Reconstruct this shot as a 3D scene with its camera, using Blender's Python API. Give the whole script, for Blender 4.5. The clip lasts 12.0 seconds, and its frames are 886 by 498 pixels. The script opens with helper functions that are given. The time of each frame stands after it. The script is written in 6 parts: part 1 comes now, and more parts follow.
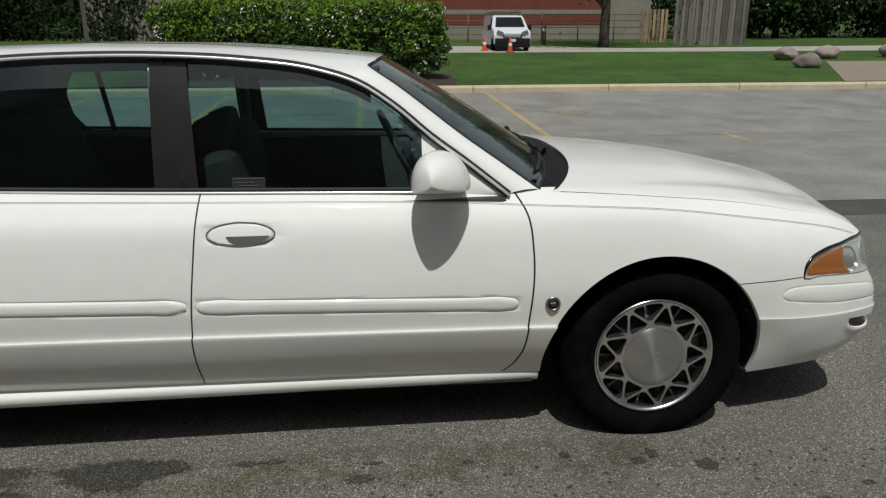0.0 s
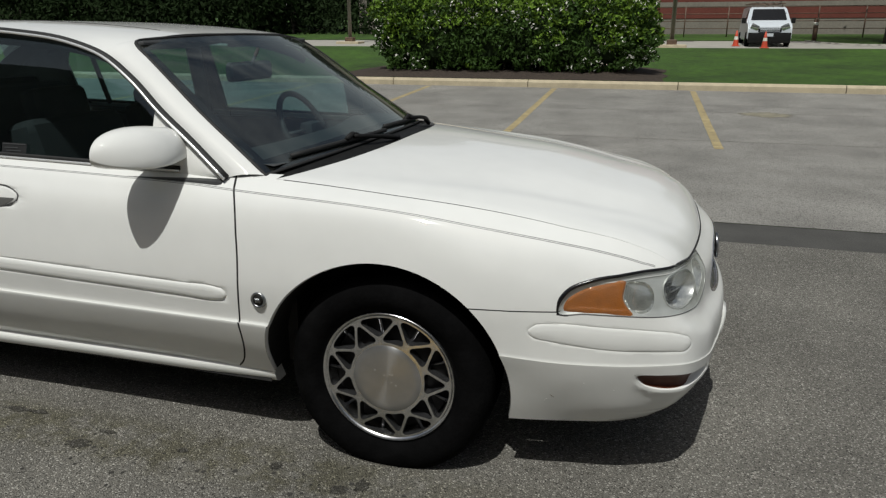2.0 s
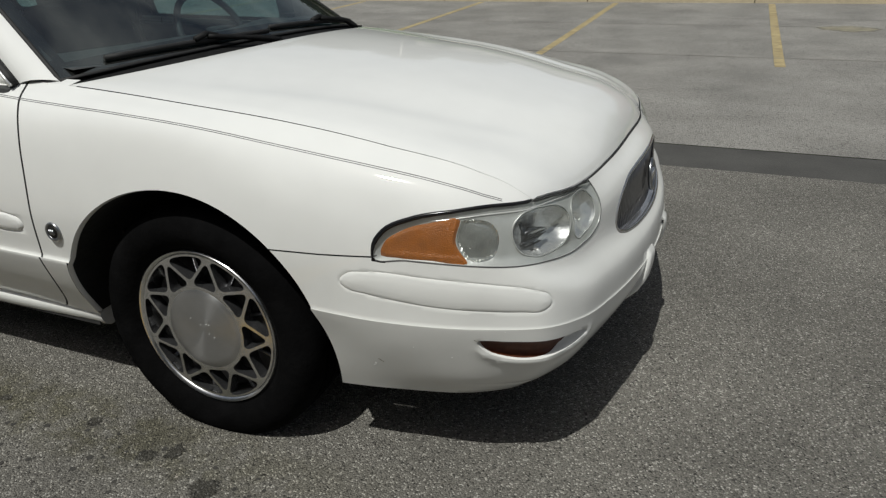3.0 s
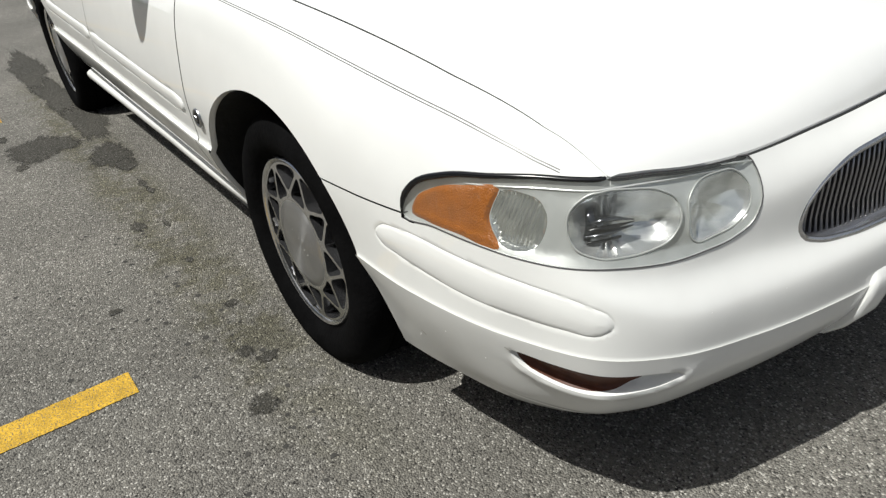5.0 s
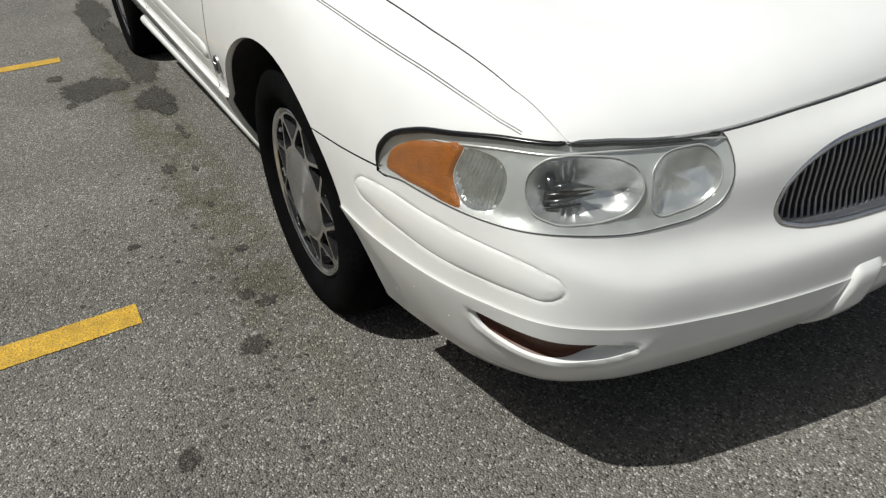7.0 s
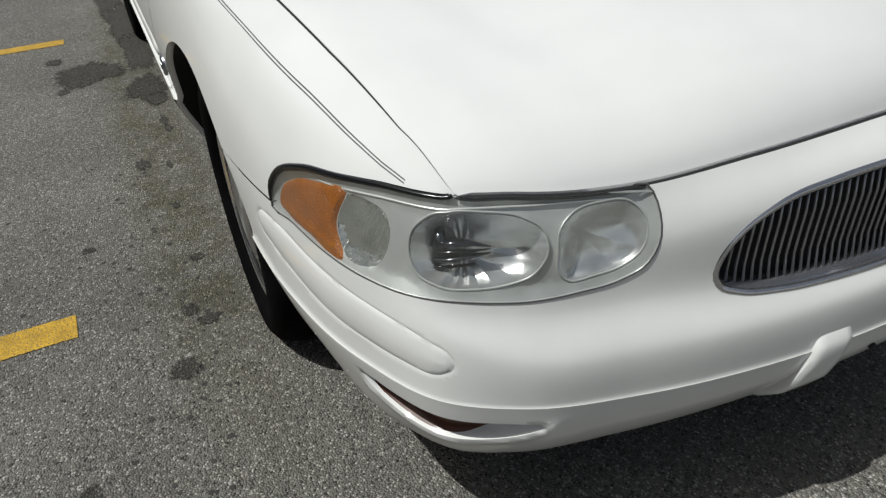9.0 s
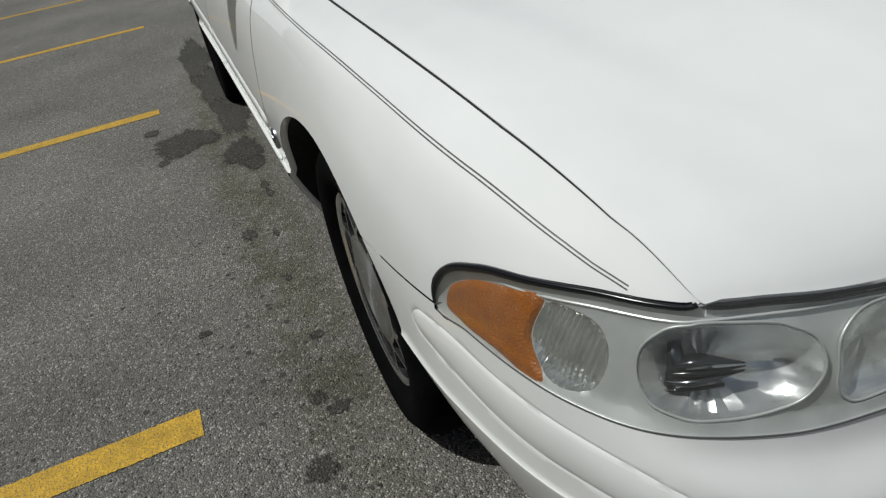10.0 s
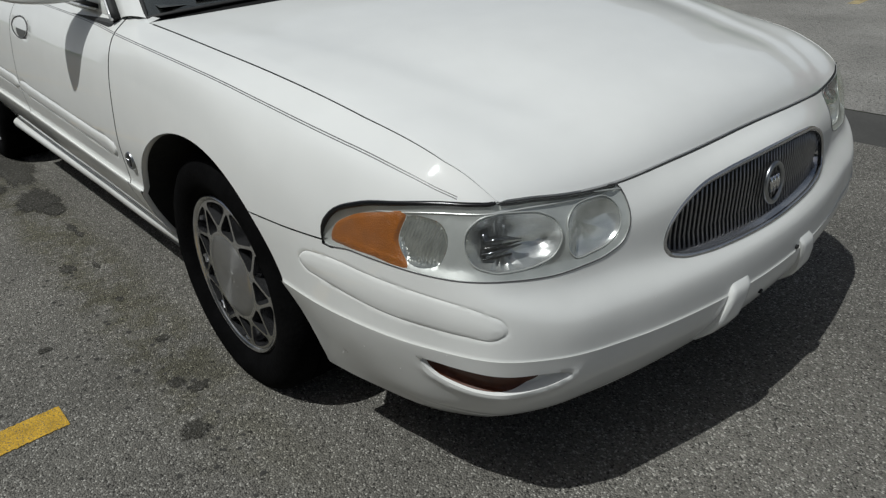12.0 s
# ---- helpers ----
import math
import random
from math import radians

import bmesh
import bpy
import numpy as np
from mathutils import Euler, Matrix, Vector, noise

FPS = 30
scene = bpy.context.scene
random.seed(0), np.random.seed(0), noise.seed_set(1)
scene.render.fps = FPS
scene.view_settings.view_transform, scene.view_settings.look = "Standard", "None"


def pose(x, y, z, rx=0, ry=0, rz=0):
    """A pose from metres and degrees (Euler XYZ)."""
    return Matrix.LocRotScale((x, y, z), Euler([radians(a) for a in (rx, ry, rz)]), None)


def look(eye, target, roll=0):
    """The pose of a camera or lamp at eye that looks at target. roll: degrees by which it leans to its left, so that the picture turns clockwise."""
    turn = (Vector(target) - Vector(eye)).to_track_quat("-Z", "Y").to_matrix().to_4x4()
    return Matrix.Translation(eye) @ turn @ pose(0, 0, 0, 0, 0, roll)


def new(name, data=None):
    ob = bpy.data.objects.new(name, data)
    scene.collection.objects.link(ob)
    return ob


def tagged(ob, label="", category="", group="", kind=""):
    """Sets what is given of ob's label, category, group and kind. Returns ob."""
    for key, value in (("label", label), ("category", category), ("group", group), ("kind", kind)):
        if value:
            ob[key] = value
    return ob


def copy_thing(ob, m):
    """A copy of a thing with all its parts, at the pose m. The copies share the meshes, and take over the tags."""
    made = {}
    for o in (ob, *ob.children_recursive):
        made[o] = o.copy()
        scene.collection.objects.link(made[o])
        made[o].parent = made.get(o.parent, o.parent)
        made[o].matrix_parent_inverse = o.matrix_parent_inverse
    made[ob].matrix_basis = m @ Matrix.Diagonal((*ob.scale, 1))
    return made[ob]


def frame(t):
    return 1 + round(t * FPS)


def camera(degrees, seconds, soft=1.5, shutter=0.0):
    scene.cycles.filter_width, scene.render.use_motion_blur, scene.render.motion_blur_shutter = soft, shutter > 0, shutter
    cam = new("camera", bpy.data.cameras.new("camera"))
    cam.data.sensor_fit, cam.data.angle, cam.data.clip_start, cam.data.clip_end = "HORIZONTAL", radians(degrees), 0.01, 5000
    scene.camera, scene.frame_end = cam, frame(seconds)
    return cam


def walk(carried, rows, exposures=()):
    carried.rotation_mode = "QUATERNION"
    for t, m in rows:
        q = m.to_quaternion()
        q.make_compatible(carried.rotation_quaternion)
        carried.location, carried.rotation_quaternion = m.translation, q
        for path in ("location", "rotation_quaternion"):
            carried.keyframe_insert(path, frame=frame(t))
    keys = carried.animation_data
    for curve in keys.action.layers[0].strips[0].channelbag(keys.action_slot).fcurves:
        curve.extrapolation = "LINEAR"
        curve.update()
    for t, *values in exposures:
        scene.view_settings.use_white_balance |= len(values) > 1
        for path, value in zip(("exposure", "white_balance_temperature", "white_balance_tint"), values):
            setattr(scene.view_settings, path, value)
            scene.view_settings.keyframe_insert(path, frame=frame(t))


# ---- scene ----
import collections

cam = camera(64.2, 12.0, soft=1.3)
PATH = [
    (0, (-0.99, -3.114, 1.415), (-0.808, -1.207, 0.841), -0.2),
    (0.5, (-0.525, -3.12, 1.425), (-0.543, -1.197, 0.876), -0.2),
    (1, (-0.111, -3.084, 1.413), (-0.404, -1.183, 0.863), -0.4),
    (1.5, (0.35, -2.911, 1.405), (-0.084, -1.039, 0.851), -0.3),
    (2, (0.743, -2.738, 1.346), (0.204, -0.902, 0.762), -0.0),
    (2.5, (1.018, -2.402, 1.271), (0.387, -0.62, 0.618), 0.2),
    (3, (1.24, -2.107, 1.205), (0.511, -0.413, 0.431), -1.2),
    (3.2, (1.305, -1.967, 1.17), (0.473, -0.351, 0.337), -3.0),
    (4.8, (1.431, -1.424, 1.116), (0.034, -0.413, 0.102), -5.6),
    (5, (1.486, -1.415, 1.158), (0.056, -0.452, 0.145), -4.7),
    (5.5, (1.511, -1.332, 1.158), (0.066, -0.43, 0.11), -2.0),
    (6, (1.563, -1.294, 1.177), (0.073, -0.441, 0.151), -1.0),
    (6.5, (1.616, -1.295, 1.161), (0.106, -0.489, 0.126), -1.6),
    (7, (1.594, -1.302, 1.135), (0.109, -0.498, 0.063), -2.8),
    (7.5, (1.561, -1.299, 1.135), (0.125, -0.479, 0.011), -1.9),
    (7.7, (1.536, -1.282, 1.18), (0.123, -0.445, 0.038), -0.2),
    (9.3, (1.538, -0.987, 1.139), (-0.024, -0.415, 0.028), -4.7),
    (9.5, (1.462, -1.0, 1.157), (-0.134, -0.505, 0.057), -6.0),
    (10, (1.281, -1.057, 1.14), (-0.354, -0.553, 0.106), -10.9),
    (10.5, (1.274, -1.134, 1.165), (-0.257, -0.317, 0.17), -6.7),
    (11, (1.46, -1.249, 1.172), (-0.024, -0.294, 0.23), -3.1),
    (11.5, (1.587, -1.37, 1.211), (0.161, -0.301, 0.303), -1.5),
    (12, (1.641, -1.482, 1.189), (0.279, -0.33, 0.285), -2.9),
]
EXPOSURES = [(0, -.17, 6300, 7), (.5, -.27, 6300, 7), (1.5, -.22, 6300, 7), (2.5, -.22, 6300, 7), (3.2, -.18, 6300, 7), (4.8, .45, 6300, 8), (5.5, .33, 6300, 8), (6.2, .19, 6300, 8), (7.7, .24, 6300, 8),
             (9.3, -.17, 6150, 7.5), (10, -.30, 6100, 7), (10.5, -.51, 6050, 6.5), (11, -.61, 6050, 6.5), (12, -.40, 6050, 6.5)]
walk(cam, [(t, look(eye, target, roll)) for t, eye, target, roll in PATH], EXPOSURES)

# ---- light ----
SUN_SLOPE = (0.02, 0.50)          # how far a shadow falls along x and y for each metre of height
sun_dir = Vector((SUN_SLOPE[0], SUN_SLOPE[1], -1.0)).normalized()
sun = new("sun", bpy.data.lights.new("sun", "SUN"))
sun.data.energy, sun.data.angle, sun.data.color = 3.60, radians(0.53), (1.0, 0.97, 0.91)
sun.matrix_world = look((0, 0, 30), Vector((0, 0, 30)) + sun_dir)
world = bpy.data.worlds.new("world")
scene.world = world
world.use_nodes = True
wn = world.node_tree
sky = wn.nodes.new("ShaderNodeTexSky")
sky.sky_type, sky.sun_disc = "NISHITA", False
sky.sun_elevation = math.asin(-sun_dir.z)
sky.sun_rotation = math.atan2(-sun_dir.x, -sun_dir.y)
sky.air_density, sky.dust_density = 1.0, 4.0
bg = wn.nodes["Background"]
bg.inputs["Strength"].default_value = 0.043
# thin high cloud over the whole sky
where, puffs, amount, mix = (wn.nodes.new(k) for k in ("ShaderNodeTexCoord", "ShaderNodeTexNoise", "ShaderNodeMapRange", "ShaderNodeMix"))
puffs.inputs["Scale"].default_value, puffs.inputs["Detail"].default_value, puffs.inputs["Distortion"].default_value = 3.6, 6.0, 0.6
amount.inputs["From Min"].default_value, amount.inputs["From Max"].default_value = 0.44, 0.76
amount.inputs["To Max"].default_value = 0.62
mix.data_type = "RGBA"
mix.inputs[7].default_value = (15.0, 15.0, 15.2, 1)
wn.links.new(where.outputs["Generated"], puffs.inputs["Vector"])
wn.links.new(puffs.outputs["Fac"], amount.inputs["Value"])
# pale haze towards the horizon
split, haze, more = (wn.nodes.new(k) for k in ("ShaderNodeSeparateXYZ", "ShaderNodeMapRange", "ShaderNodeMath"))
haze.inputs["From Min"].default_value, haze.inputs["From Max"].default_value = 0.0, 0.5
haze.inputs["To Min"].default_value, haze.inputs["To Max"].default_value = 0.9, 0.0
more.operation = "MAXIMUM"
wn.links.new(where.outputs["Generated"], split.inputs["Vector"])
wn.links.new(split.outputs["Z"], haze.inputs["Value"])
wn.links.new(amount.outputs["Result"], more.inputs[0])
wn.links.new(haze.outputs["Result"], more.inputs[1])
wn.links.new(more.outputs["Value"], mix.inputs[0])
wn.links.new(sky.outputs["Color"], mix.inputs[6])
wn.links.new(mix.outputs[2], bg.inputs["Color"])
scene.view_settings.exposure = 0.0


# ---- materials ----
def material(name, color, rough=0.5, metal=0.0, vary=0.0, scale=8.0, bump=0.0, bump_scale=60.0, coat=0.0, spec=0.5, per_object=0.0, fine=0.0, fine_scale=200.0, stain=0.0, stain_scale=1.5):
    """A principled surface with colour variation at two scales and a fine relief."""
    m = bpy.data.materials.new(name)
    m.use_nodes = True
    n, l = m.node_tree.nodes, m.node_tree.links
    b = n["Principled BSDF"]
    b.inputs["Roughness"].default_value, b.inputs["Metallic"].default_value = rough, metal
    b.inputs["Coat Weight"].default_value, b.inputs["Coat Roughness"].default_value = coat, 0.04
    b.inputs["Specular IOR Level"].default_value = spec
    b.inputs["Coat IOR"].default_value = 1.52
    geo = n.new("ShaderNodeNewGeometry")

    def grain(s, detail=4.0):
        t = n.new("ShaderNodeTexNoise")
        t.inputs["Scale"].default_value, t.inputs["Detail"].default_value = s, detail
        l.new(geo.outputs["Position"], t.inputs["Vector"])
        return t.outputs["Fac"]

    def scaled(col, fac, amount):
        r = n.new("ShaderNodeMapRange")
        r.inputs["From Min"].default_value, r.inputs["From Max"].default_value = 0.3, 0.7
        r.inputs["To Min"].default_value, r.inputs["To Max"].default_value = 1 - amount, 1 + amount
        l.new(fac, r.inputs["Value"])
        x = n.new("ShaderNodeVectorMath")
        x.operation = "SCALE"
        l.new(col, x.inputs[0])
        l.new(r.outputs["Result"], x.inputs["Scale"])
        return x.outputs["Vector"]

    rgb = n.new("ShaderNodeRGB")
    rgb.outputs[0].default_value = (*color, 1)
    out = rgb.outputs[0]
    if vary:
        out = scaled(out, grain(scale), vary)
    if fine:
        out = scaled(out, grain(fine_scale, 2.0), fine)
    if stain:
        out = scaled(out, grain(stain_scale, 6.0), stain)
    if per_object:
        info = n.new("ShaderNodeObjectInfo")
        out = scaled(out, info.outputs["Random"], per_object)
    l.new(out, b.inputs["Base Color"])
    if bump:
        bp = n.new("ShaderNodeBump")
        bp.inputs["Strength"].default_value, bp.inputs["Distance"].default_value = bump, 0.01
        l.new(grain(bump_scale, 3.0), bp.inputs["Height"])
        l.new(bp.outputs["Normal"], b.inputs["Normal"])
    return m


def glass(name, color, rough=0.0, haze=0.0, face_on=0.085):
    """A thin pane: mostly clear tint over a glossy reflection that grows at a slant."""
    m = bpy.data.materials.new(name)
    m.use_nodes = True
    n, l = m.node_tree.nodes, m.node_tree.links
    n.remove(n["Principled BSDF"])
    clear, gloss, mix, fres = (n.new(k) for k in ("ShaderNodeBsdfTransparent", "ShaderNodeBsdfGlossy", "ShaderNodeMixShader", "ShaderNodeLayerWeight"))
    steep, amount = n.new("ShaderNodeMath"), n.new("ShaderNodeMath")
    clear.inputs["Color"].default_value = (*color, 1)
    gloss.inputs["Roughness"].default_value = rough
    gloss.inputs["Color"].default_value = (0.86, 0.90, 0.84, 1)
    fres.inputs["Blend"].default_value = 0.5
    steep.operation, steep.inputs[1].default_value = "POWER", 5.0
    amount.operation, amount.inputs[1].default_value, amount.inputs[2].default_value = "MULTIPLY_ADD", 0.85, face_on
    l.new(fres.outputs["Facing"], steep.inputs[0])
    l.new(steep.outputs["Value"], amount.inputs[0])
    l.new(amount.outputs["Value"], mix.inputs["Fac"])
    l.new(clear.outputs["BSDF"], mix.inputs[1])
    l.new(gloss.outputs["BSDF"], mix.inputs[2])
    out = mix.outputs["Shader"]
    if haze:
        dull, mix2, geo, spots, amount = (n.new(k) for k in ("ShaderNodeBsdfDiffuse", "ShaderNodeMixShader", "ShaderNodeNewGeometry", "ShaderNodeTexNoise", "ShaderNodeMath"))
        dull.inputs["Color"].default_value = (0.80, 0.80, 0.74, 1)
        spots.inputs["Scale"].default_value = 14.0
        l.new(geo.outputs["Position"], spots.inputs["Vector"])
        amount.operation = "MULTIPLY"
        amount.inputs[1].default_value = haze * 2
        l.new(spots.outputs["Fac"], amount.inputs[0])
        l.new(amount.outputs["Value"], mix2.inputs["Fac"])
        l.new(out, mix2.inputs[1])
        l.new(dull.outputs["BSDF"], mix2.inputs[2])
        out = mix2.outputs["Shader"]
    l.new(out, n["Material Output"].inputs["Surface"])
    return m


M = {}
M["paint"] = material("white_paint", (0.775, 0.778, 0.755), 0.55, vary=0.012, scale=3, spec=0.06, coat=0.9, stain=0.012, stain_scale=12)
M["paint_plastic"] = material("painted_bumper", (0.76, 0.762, 0.735), 0.55, vary=0.012, scale=3, spec=0.06, coat=0.75, stain=0.02, stain_scale=14)
M["gap"] = material("panel_shadow_gap", (0.012, 0.012, 0.012), 0.8, vary=0.2)
M["stripe"] = material("grey_pinstripe", (0.085, 0.083, 0.085), 0.4, vary=0.1)
M["black"] = material("black_plastic", (0.011, 0.011, 0.011), 0.6, spec=.2, vary=0.3, scale=30, bump=0.15, bump_scale=300)
M["pillar"] = material("black_pillar_trim", (0.013, 0.012, 0.012), 0.34, vary=0.2, scale=15, coat=0.15)
M["rubber"] = material("black_rubber_seal", (0.012, 0.012, 0.012), 0.7, vary=0.3)
M["tyre"] = material("tyre_rubber", (0.0045, 0.0045, 0.0047), 0.92, spec=0.03, vary=0.3, scale=14, bump=0.2, bump_scale=90, stain=0.25, stain_scale=6)
M["alloy"] = material("machined_alloy", (0.70, 0.70, 0.70), 0.25, 1.0, vary=0.1, scale=40, stain=0.1, stain_scale=9)
M["alloy_cap"] = material("brushed_alloy_cap", (0.42, 0.42, 0.42), 0.32, 0.85, vary=0.06, scale=20, bump=0.05, bump_scale=500)
M["alloy_wall"] = material("dark_alloy_side", (0.16, 0.16, 0.165), 0.22, 0.85, vary=0.15, scale=40)
# near black on the wheels: the shade between the spokes is in this colour
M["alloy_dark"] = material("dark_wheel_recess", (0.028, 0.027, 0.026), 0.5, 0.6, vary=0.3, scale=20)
M["chrome"] = material("chrome", (0.80, 0.80, 0.80), 0.09, 1.0, vary=0.03)
M["trim"] = material("bright_anodised_trim", (0.86, 0.86, 0.85), 0.24, 0.55, vary=0.03)
M["chrome_dull"] = material("dull_chrome", (0.36, 0.37, 0.38), 0.30, 1.0, vary=0.08, scale=60)
M["grille_chrome"] = material("grille_chrome", (0.54, 0.54, 0.55), 0.20, 0.92, vary=0.06, scale=60)
M["grille_bar"] = material("dark_grille_bar", (0.36, 0.36, 0.365), 0.33, 0.8, vary=0.1, scale=60)
M["liner"] = material("wheel_well_liner", (0.010, 0.010, 0.010), 0.9, vary=0.4, scale=12, bump=0.3, bump_scale=40)
M["silver"] = material("lamp_silver_bezel", (0.50, 0.51, 0.50), 0.38, 0.40, vary=0.08, scale=30)
M["reflector"] = material("lamp_reflector", (0.66, 0.67, 0.67), 0.27, 0.75, vary=0.10, scale=40)
M["amber"] = material("amber_plastic", (0.28, 0.082, 0.002), 0.30, vary=0.12, scale=60, spec=0.25, coat=0.25, bump=0.35, bump_scale=320)
M["amber_dark"] = material("dull_amber_marker", (0.085, 0.026, 0.011), 0.40, vary=0.2, scale=60, spec=0.3, coat=0.1)
M["shield"] = material("dark_chrome_shield", (0.10, 0.105, 0.115), 0.16, 0.9, vary=0.15, scale=60)
M["fluted"] = material("fluted_clear_plastic", (0.64, 0.65, 0.63), 0.12, 0.85, vary=0.15, scale=40)
M["lamp_black"] = material("lamp_seal", (0.008, 0.008, 0.009), 0.18, vary=0.2)
M["lens"] = glass("clear_lamp_lens", (0.96, 0.97, 0.95), 0.02, haze=0.030, face_on=0.035)
M["windscreen"] = glass("tinted_windscreen", (0.41, 0.56, 0.56), 0.0, haze=0.012, face_on=0.21)
M["window"] = glass("tinted_window", (0.54, 0.74, 0.75), 0.0, face_on=0.13)
M["seat"] = material("dark_grey_seat_cloth", (0.010, 0.011, 0.012), 0.85, vary=0.25, scale=40, bump=0.2, bump_scale=400)
M["dash"] = material("dark_dashboard", (0.045, 0.047, 0.048), 0.6, vary=0.2, scale=30, bump=0.1, bump_scale=300)
M["headliner"] = material("grey_headliner", (0.07, 0.072, 0.075), 0.9, vary=0.1)
M["belt"] = material("grey_seat_belt", (0.22, 0.22, 0.21), 0.6, vary=0.1)
M["chip"] = material("bare_chip", (0.92, 0.92, 0.90), 0.5, vary=0.05)
M["steel"] = material("underbody_steel", (0.03, 0.03, 0.03), 0.7, vary=0.4, scale=10)
# flat grey that stands for shade in the door handles
M["recess"] = material("recess_shade_grey", (0.10, 0.10, 0.095), 0.5, vary=0.1)
cap = M["alloy_cap"].node_tree
turned = cap.nodes.new("ShaderNodeTangent")
turned.direction_type, turned.axis = "RADIAL", "Y"
cap.nodes["Principled BSDF"].inputs["Anisotropic"].default_value = 0.8
cap.nodes["Principled BSDF"].inputs["Anisotropic Rotation"].default_value = 0.25
cap.links.new(turned.outputs["Tangent"], cap.nodes["Principled BSDF"].inputs["Tangent"])


# ---- car body surface: level curves lofted round the plan outline ----
def hermite(ts, pts, q):
    """A smooth curve through pts at parameters ts, sampled at q."""
    ts, pts, q = np.asarray(ts, float), np.asarray(pts, float), np.atleast_1d(np.asarray(q, float))
    if pts.ndim == 1:
        pts = pts[:, None]
    d = np.diff(pts, axis=0) / np.diff(ts)[:, None]
    h = np.diff(ts)[:, None]
    m = np.vstack([d[:1], (d[:-1] * h[1:] + d[1:] * h[:-1]) / (h[1:] + h[:-1]), d[-1:]])
    k = np.clip(np.searchsorted(ts, q, side="right") - 1, 0, len(ts) - 2)
    w = (ts[k + 1] - ts[k])[:, None]
    t = (q - ts[k])[:, None] / w
    return ((2 * t**3 - 3 * t**2 + 1) * pts[k] + (t**3 - 2 * t**2 + t) * w * m[k]
            + (-2 * t**3 + 3 * t**2) * pts[k + 1] + (t**3 - t**2) * w * m[k + 1])


# plan point of the widest line, then (height, inset) from the bottom edge to the hood gap or belt line
STATIONS = [
    ((-4.10, 0.00), (.30, .10), (.36, .06), (.42, .03), (.465, .002), (.477, .010), (.60, .0), (.80, .04), (.92, .10), (.97, .20)),
    ((-4.07, -.50), (.30, .10), (.36, .06), (.42, .03), (.465, .002), (.477, .010), (.60, .0), (.80, .04), (.92, .10), (.97, .18)),
    ((-3.90, -.78), (.28, .09), (.34, .05), (.40, .025), (.465, .002), (.477, .010), (.60, .0), (.80, .03), (.92, .08), (.97, .14)),
    ((-3.50, -.87), (.22, .09), (.28, .06), (.37, .025), (.465, .001), (.477, .010), (.61, .0), (.81, .022), (.91, .068), (.965, .115)),
    ((-2.85, -.90), (.19, .13), (.25, .103), (.365, .040), (.470, .001), (.477, .011), (.61, .0), (.815, .022), (.91, .068), (.96, .112)),
    ((-1.60, -.905), (.19, .13), (.25, .103), (.36, .040), (.463, .001), (.470, .011), (.60, .0), (.80, .022), (.885, .064), (.93, .108)),
    ((-.95, -.905), (.195, .13), (.255, .100), (.36, .040), (.457, .001), (.464, .011), (.60, .0), (.78, .022), (.87, .062), (.918, .108)),
    ((-.45, -.905), (.20, .115), (.26, .088), (.36, .036), (.453, .001), (.460, .011), (.60, .001), (.77, .022), (.86, .060), (.908, .130)),
    ((0.0, -.903), (.20, .07), (.26, .05), (.36, .024), (.448, .002), (.455, .012), (.60, .006), (.75, .030), (.840, .068), (.875, .142)),
    ((.30, -.888), (.19, .085), (.25, .066), (.36, .038), (.440, .010), (.447, .014), (.580, .0105), (.71, .030), (.795, .075), (.845, .142)),
    ((.55, -.862), (.20, .084), (.27, .053), (.36, .019), (.431, .0), (.437, .0042), (.566, .0125), (.665, .030), (.752, .070), (.803, .141)),
    ((.78, -.808), (.205, .094), (.265, .048), (.36, .015), (.428, .0), (.434, .0042), (.534, .0115), (.62, .030), (.701, .068), (.756, .116)),
    ((.905, -.738), (.205, .116), (.26, .057), (.345, .012), (.421, .0), (.427, .0034), (.514, .018), (.562, .042), (.655, .066), (.703, .092)),
    ((.958, -.64), (.20, .115), (.255, .056), (.335, .011), (.406, .0), (.412, .0026), (.482, .011), (.542, .046), (.635, .065), (.695, .092)),
    ((1.0, -.47), (.19, .11), (.25, .056), (.33, .011), (.389, .0), (.396, .0026), (.467, .010), (.530, .048), (.615, .063), (.679, .096)),
    ((1.035, -.28), (.19, .11), (.25, .058), (.328, .012), (.384, .0), (.391, .0026), (.462, .009), (.520, .044), (.630, .057), (.690, .101)),
    ((1.055, 0.0), (.19, .11), (.25, .058), (.326, .012), (.382, .0), (.389, .0026), (.460, .009), (.511, .040), (.645, .053), (.698, .111)),
]
LEVEL_STEPS = (4, 6, 8, 3, 15, 12, 9, 7)
base = np.array([s[0] for s in STATIONS])
prof = np.array([s[1:] for s in STATIONS])
chord = np.r_[0, np.cumsum(np.linalg.norm(np.diff(base, axis=0), axis=1))]
# one mirrored station past the middle keeps the nose smooth across the centre line
wide_base, wide_prof = np.vstack([base, base[-2] * (1, -1)]), np.concatenate([prof, prof[-2:-1]])
wide_chord = np.r_[chord, 2 * chord[-1] - chord[-2]]


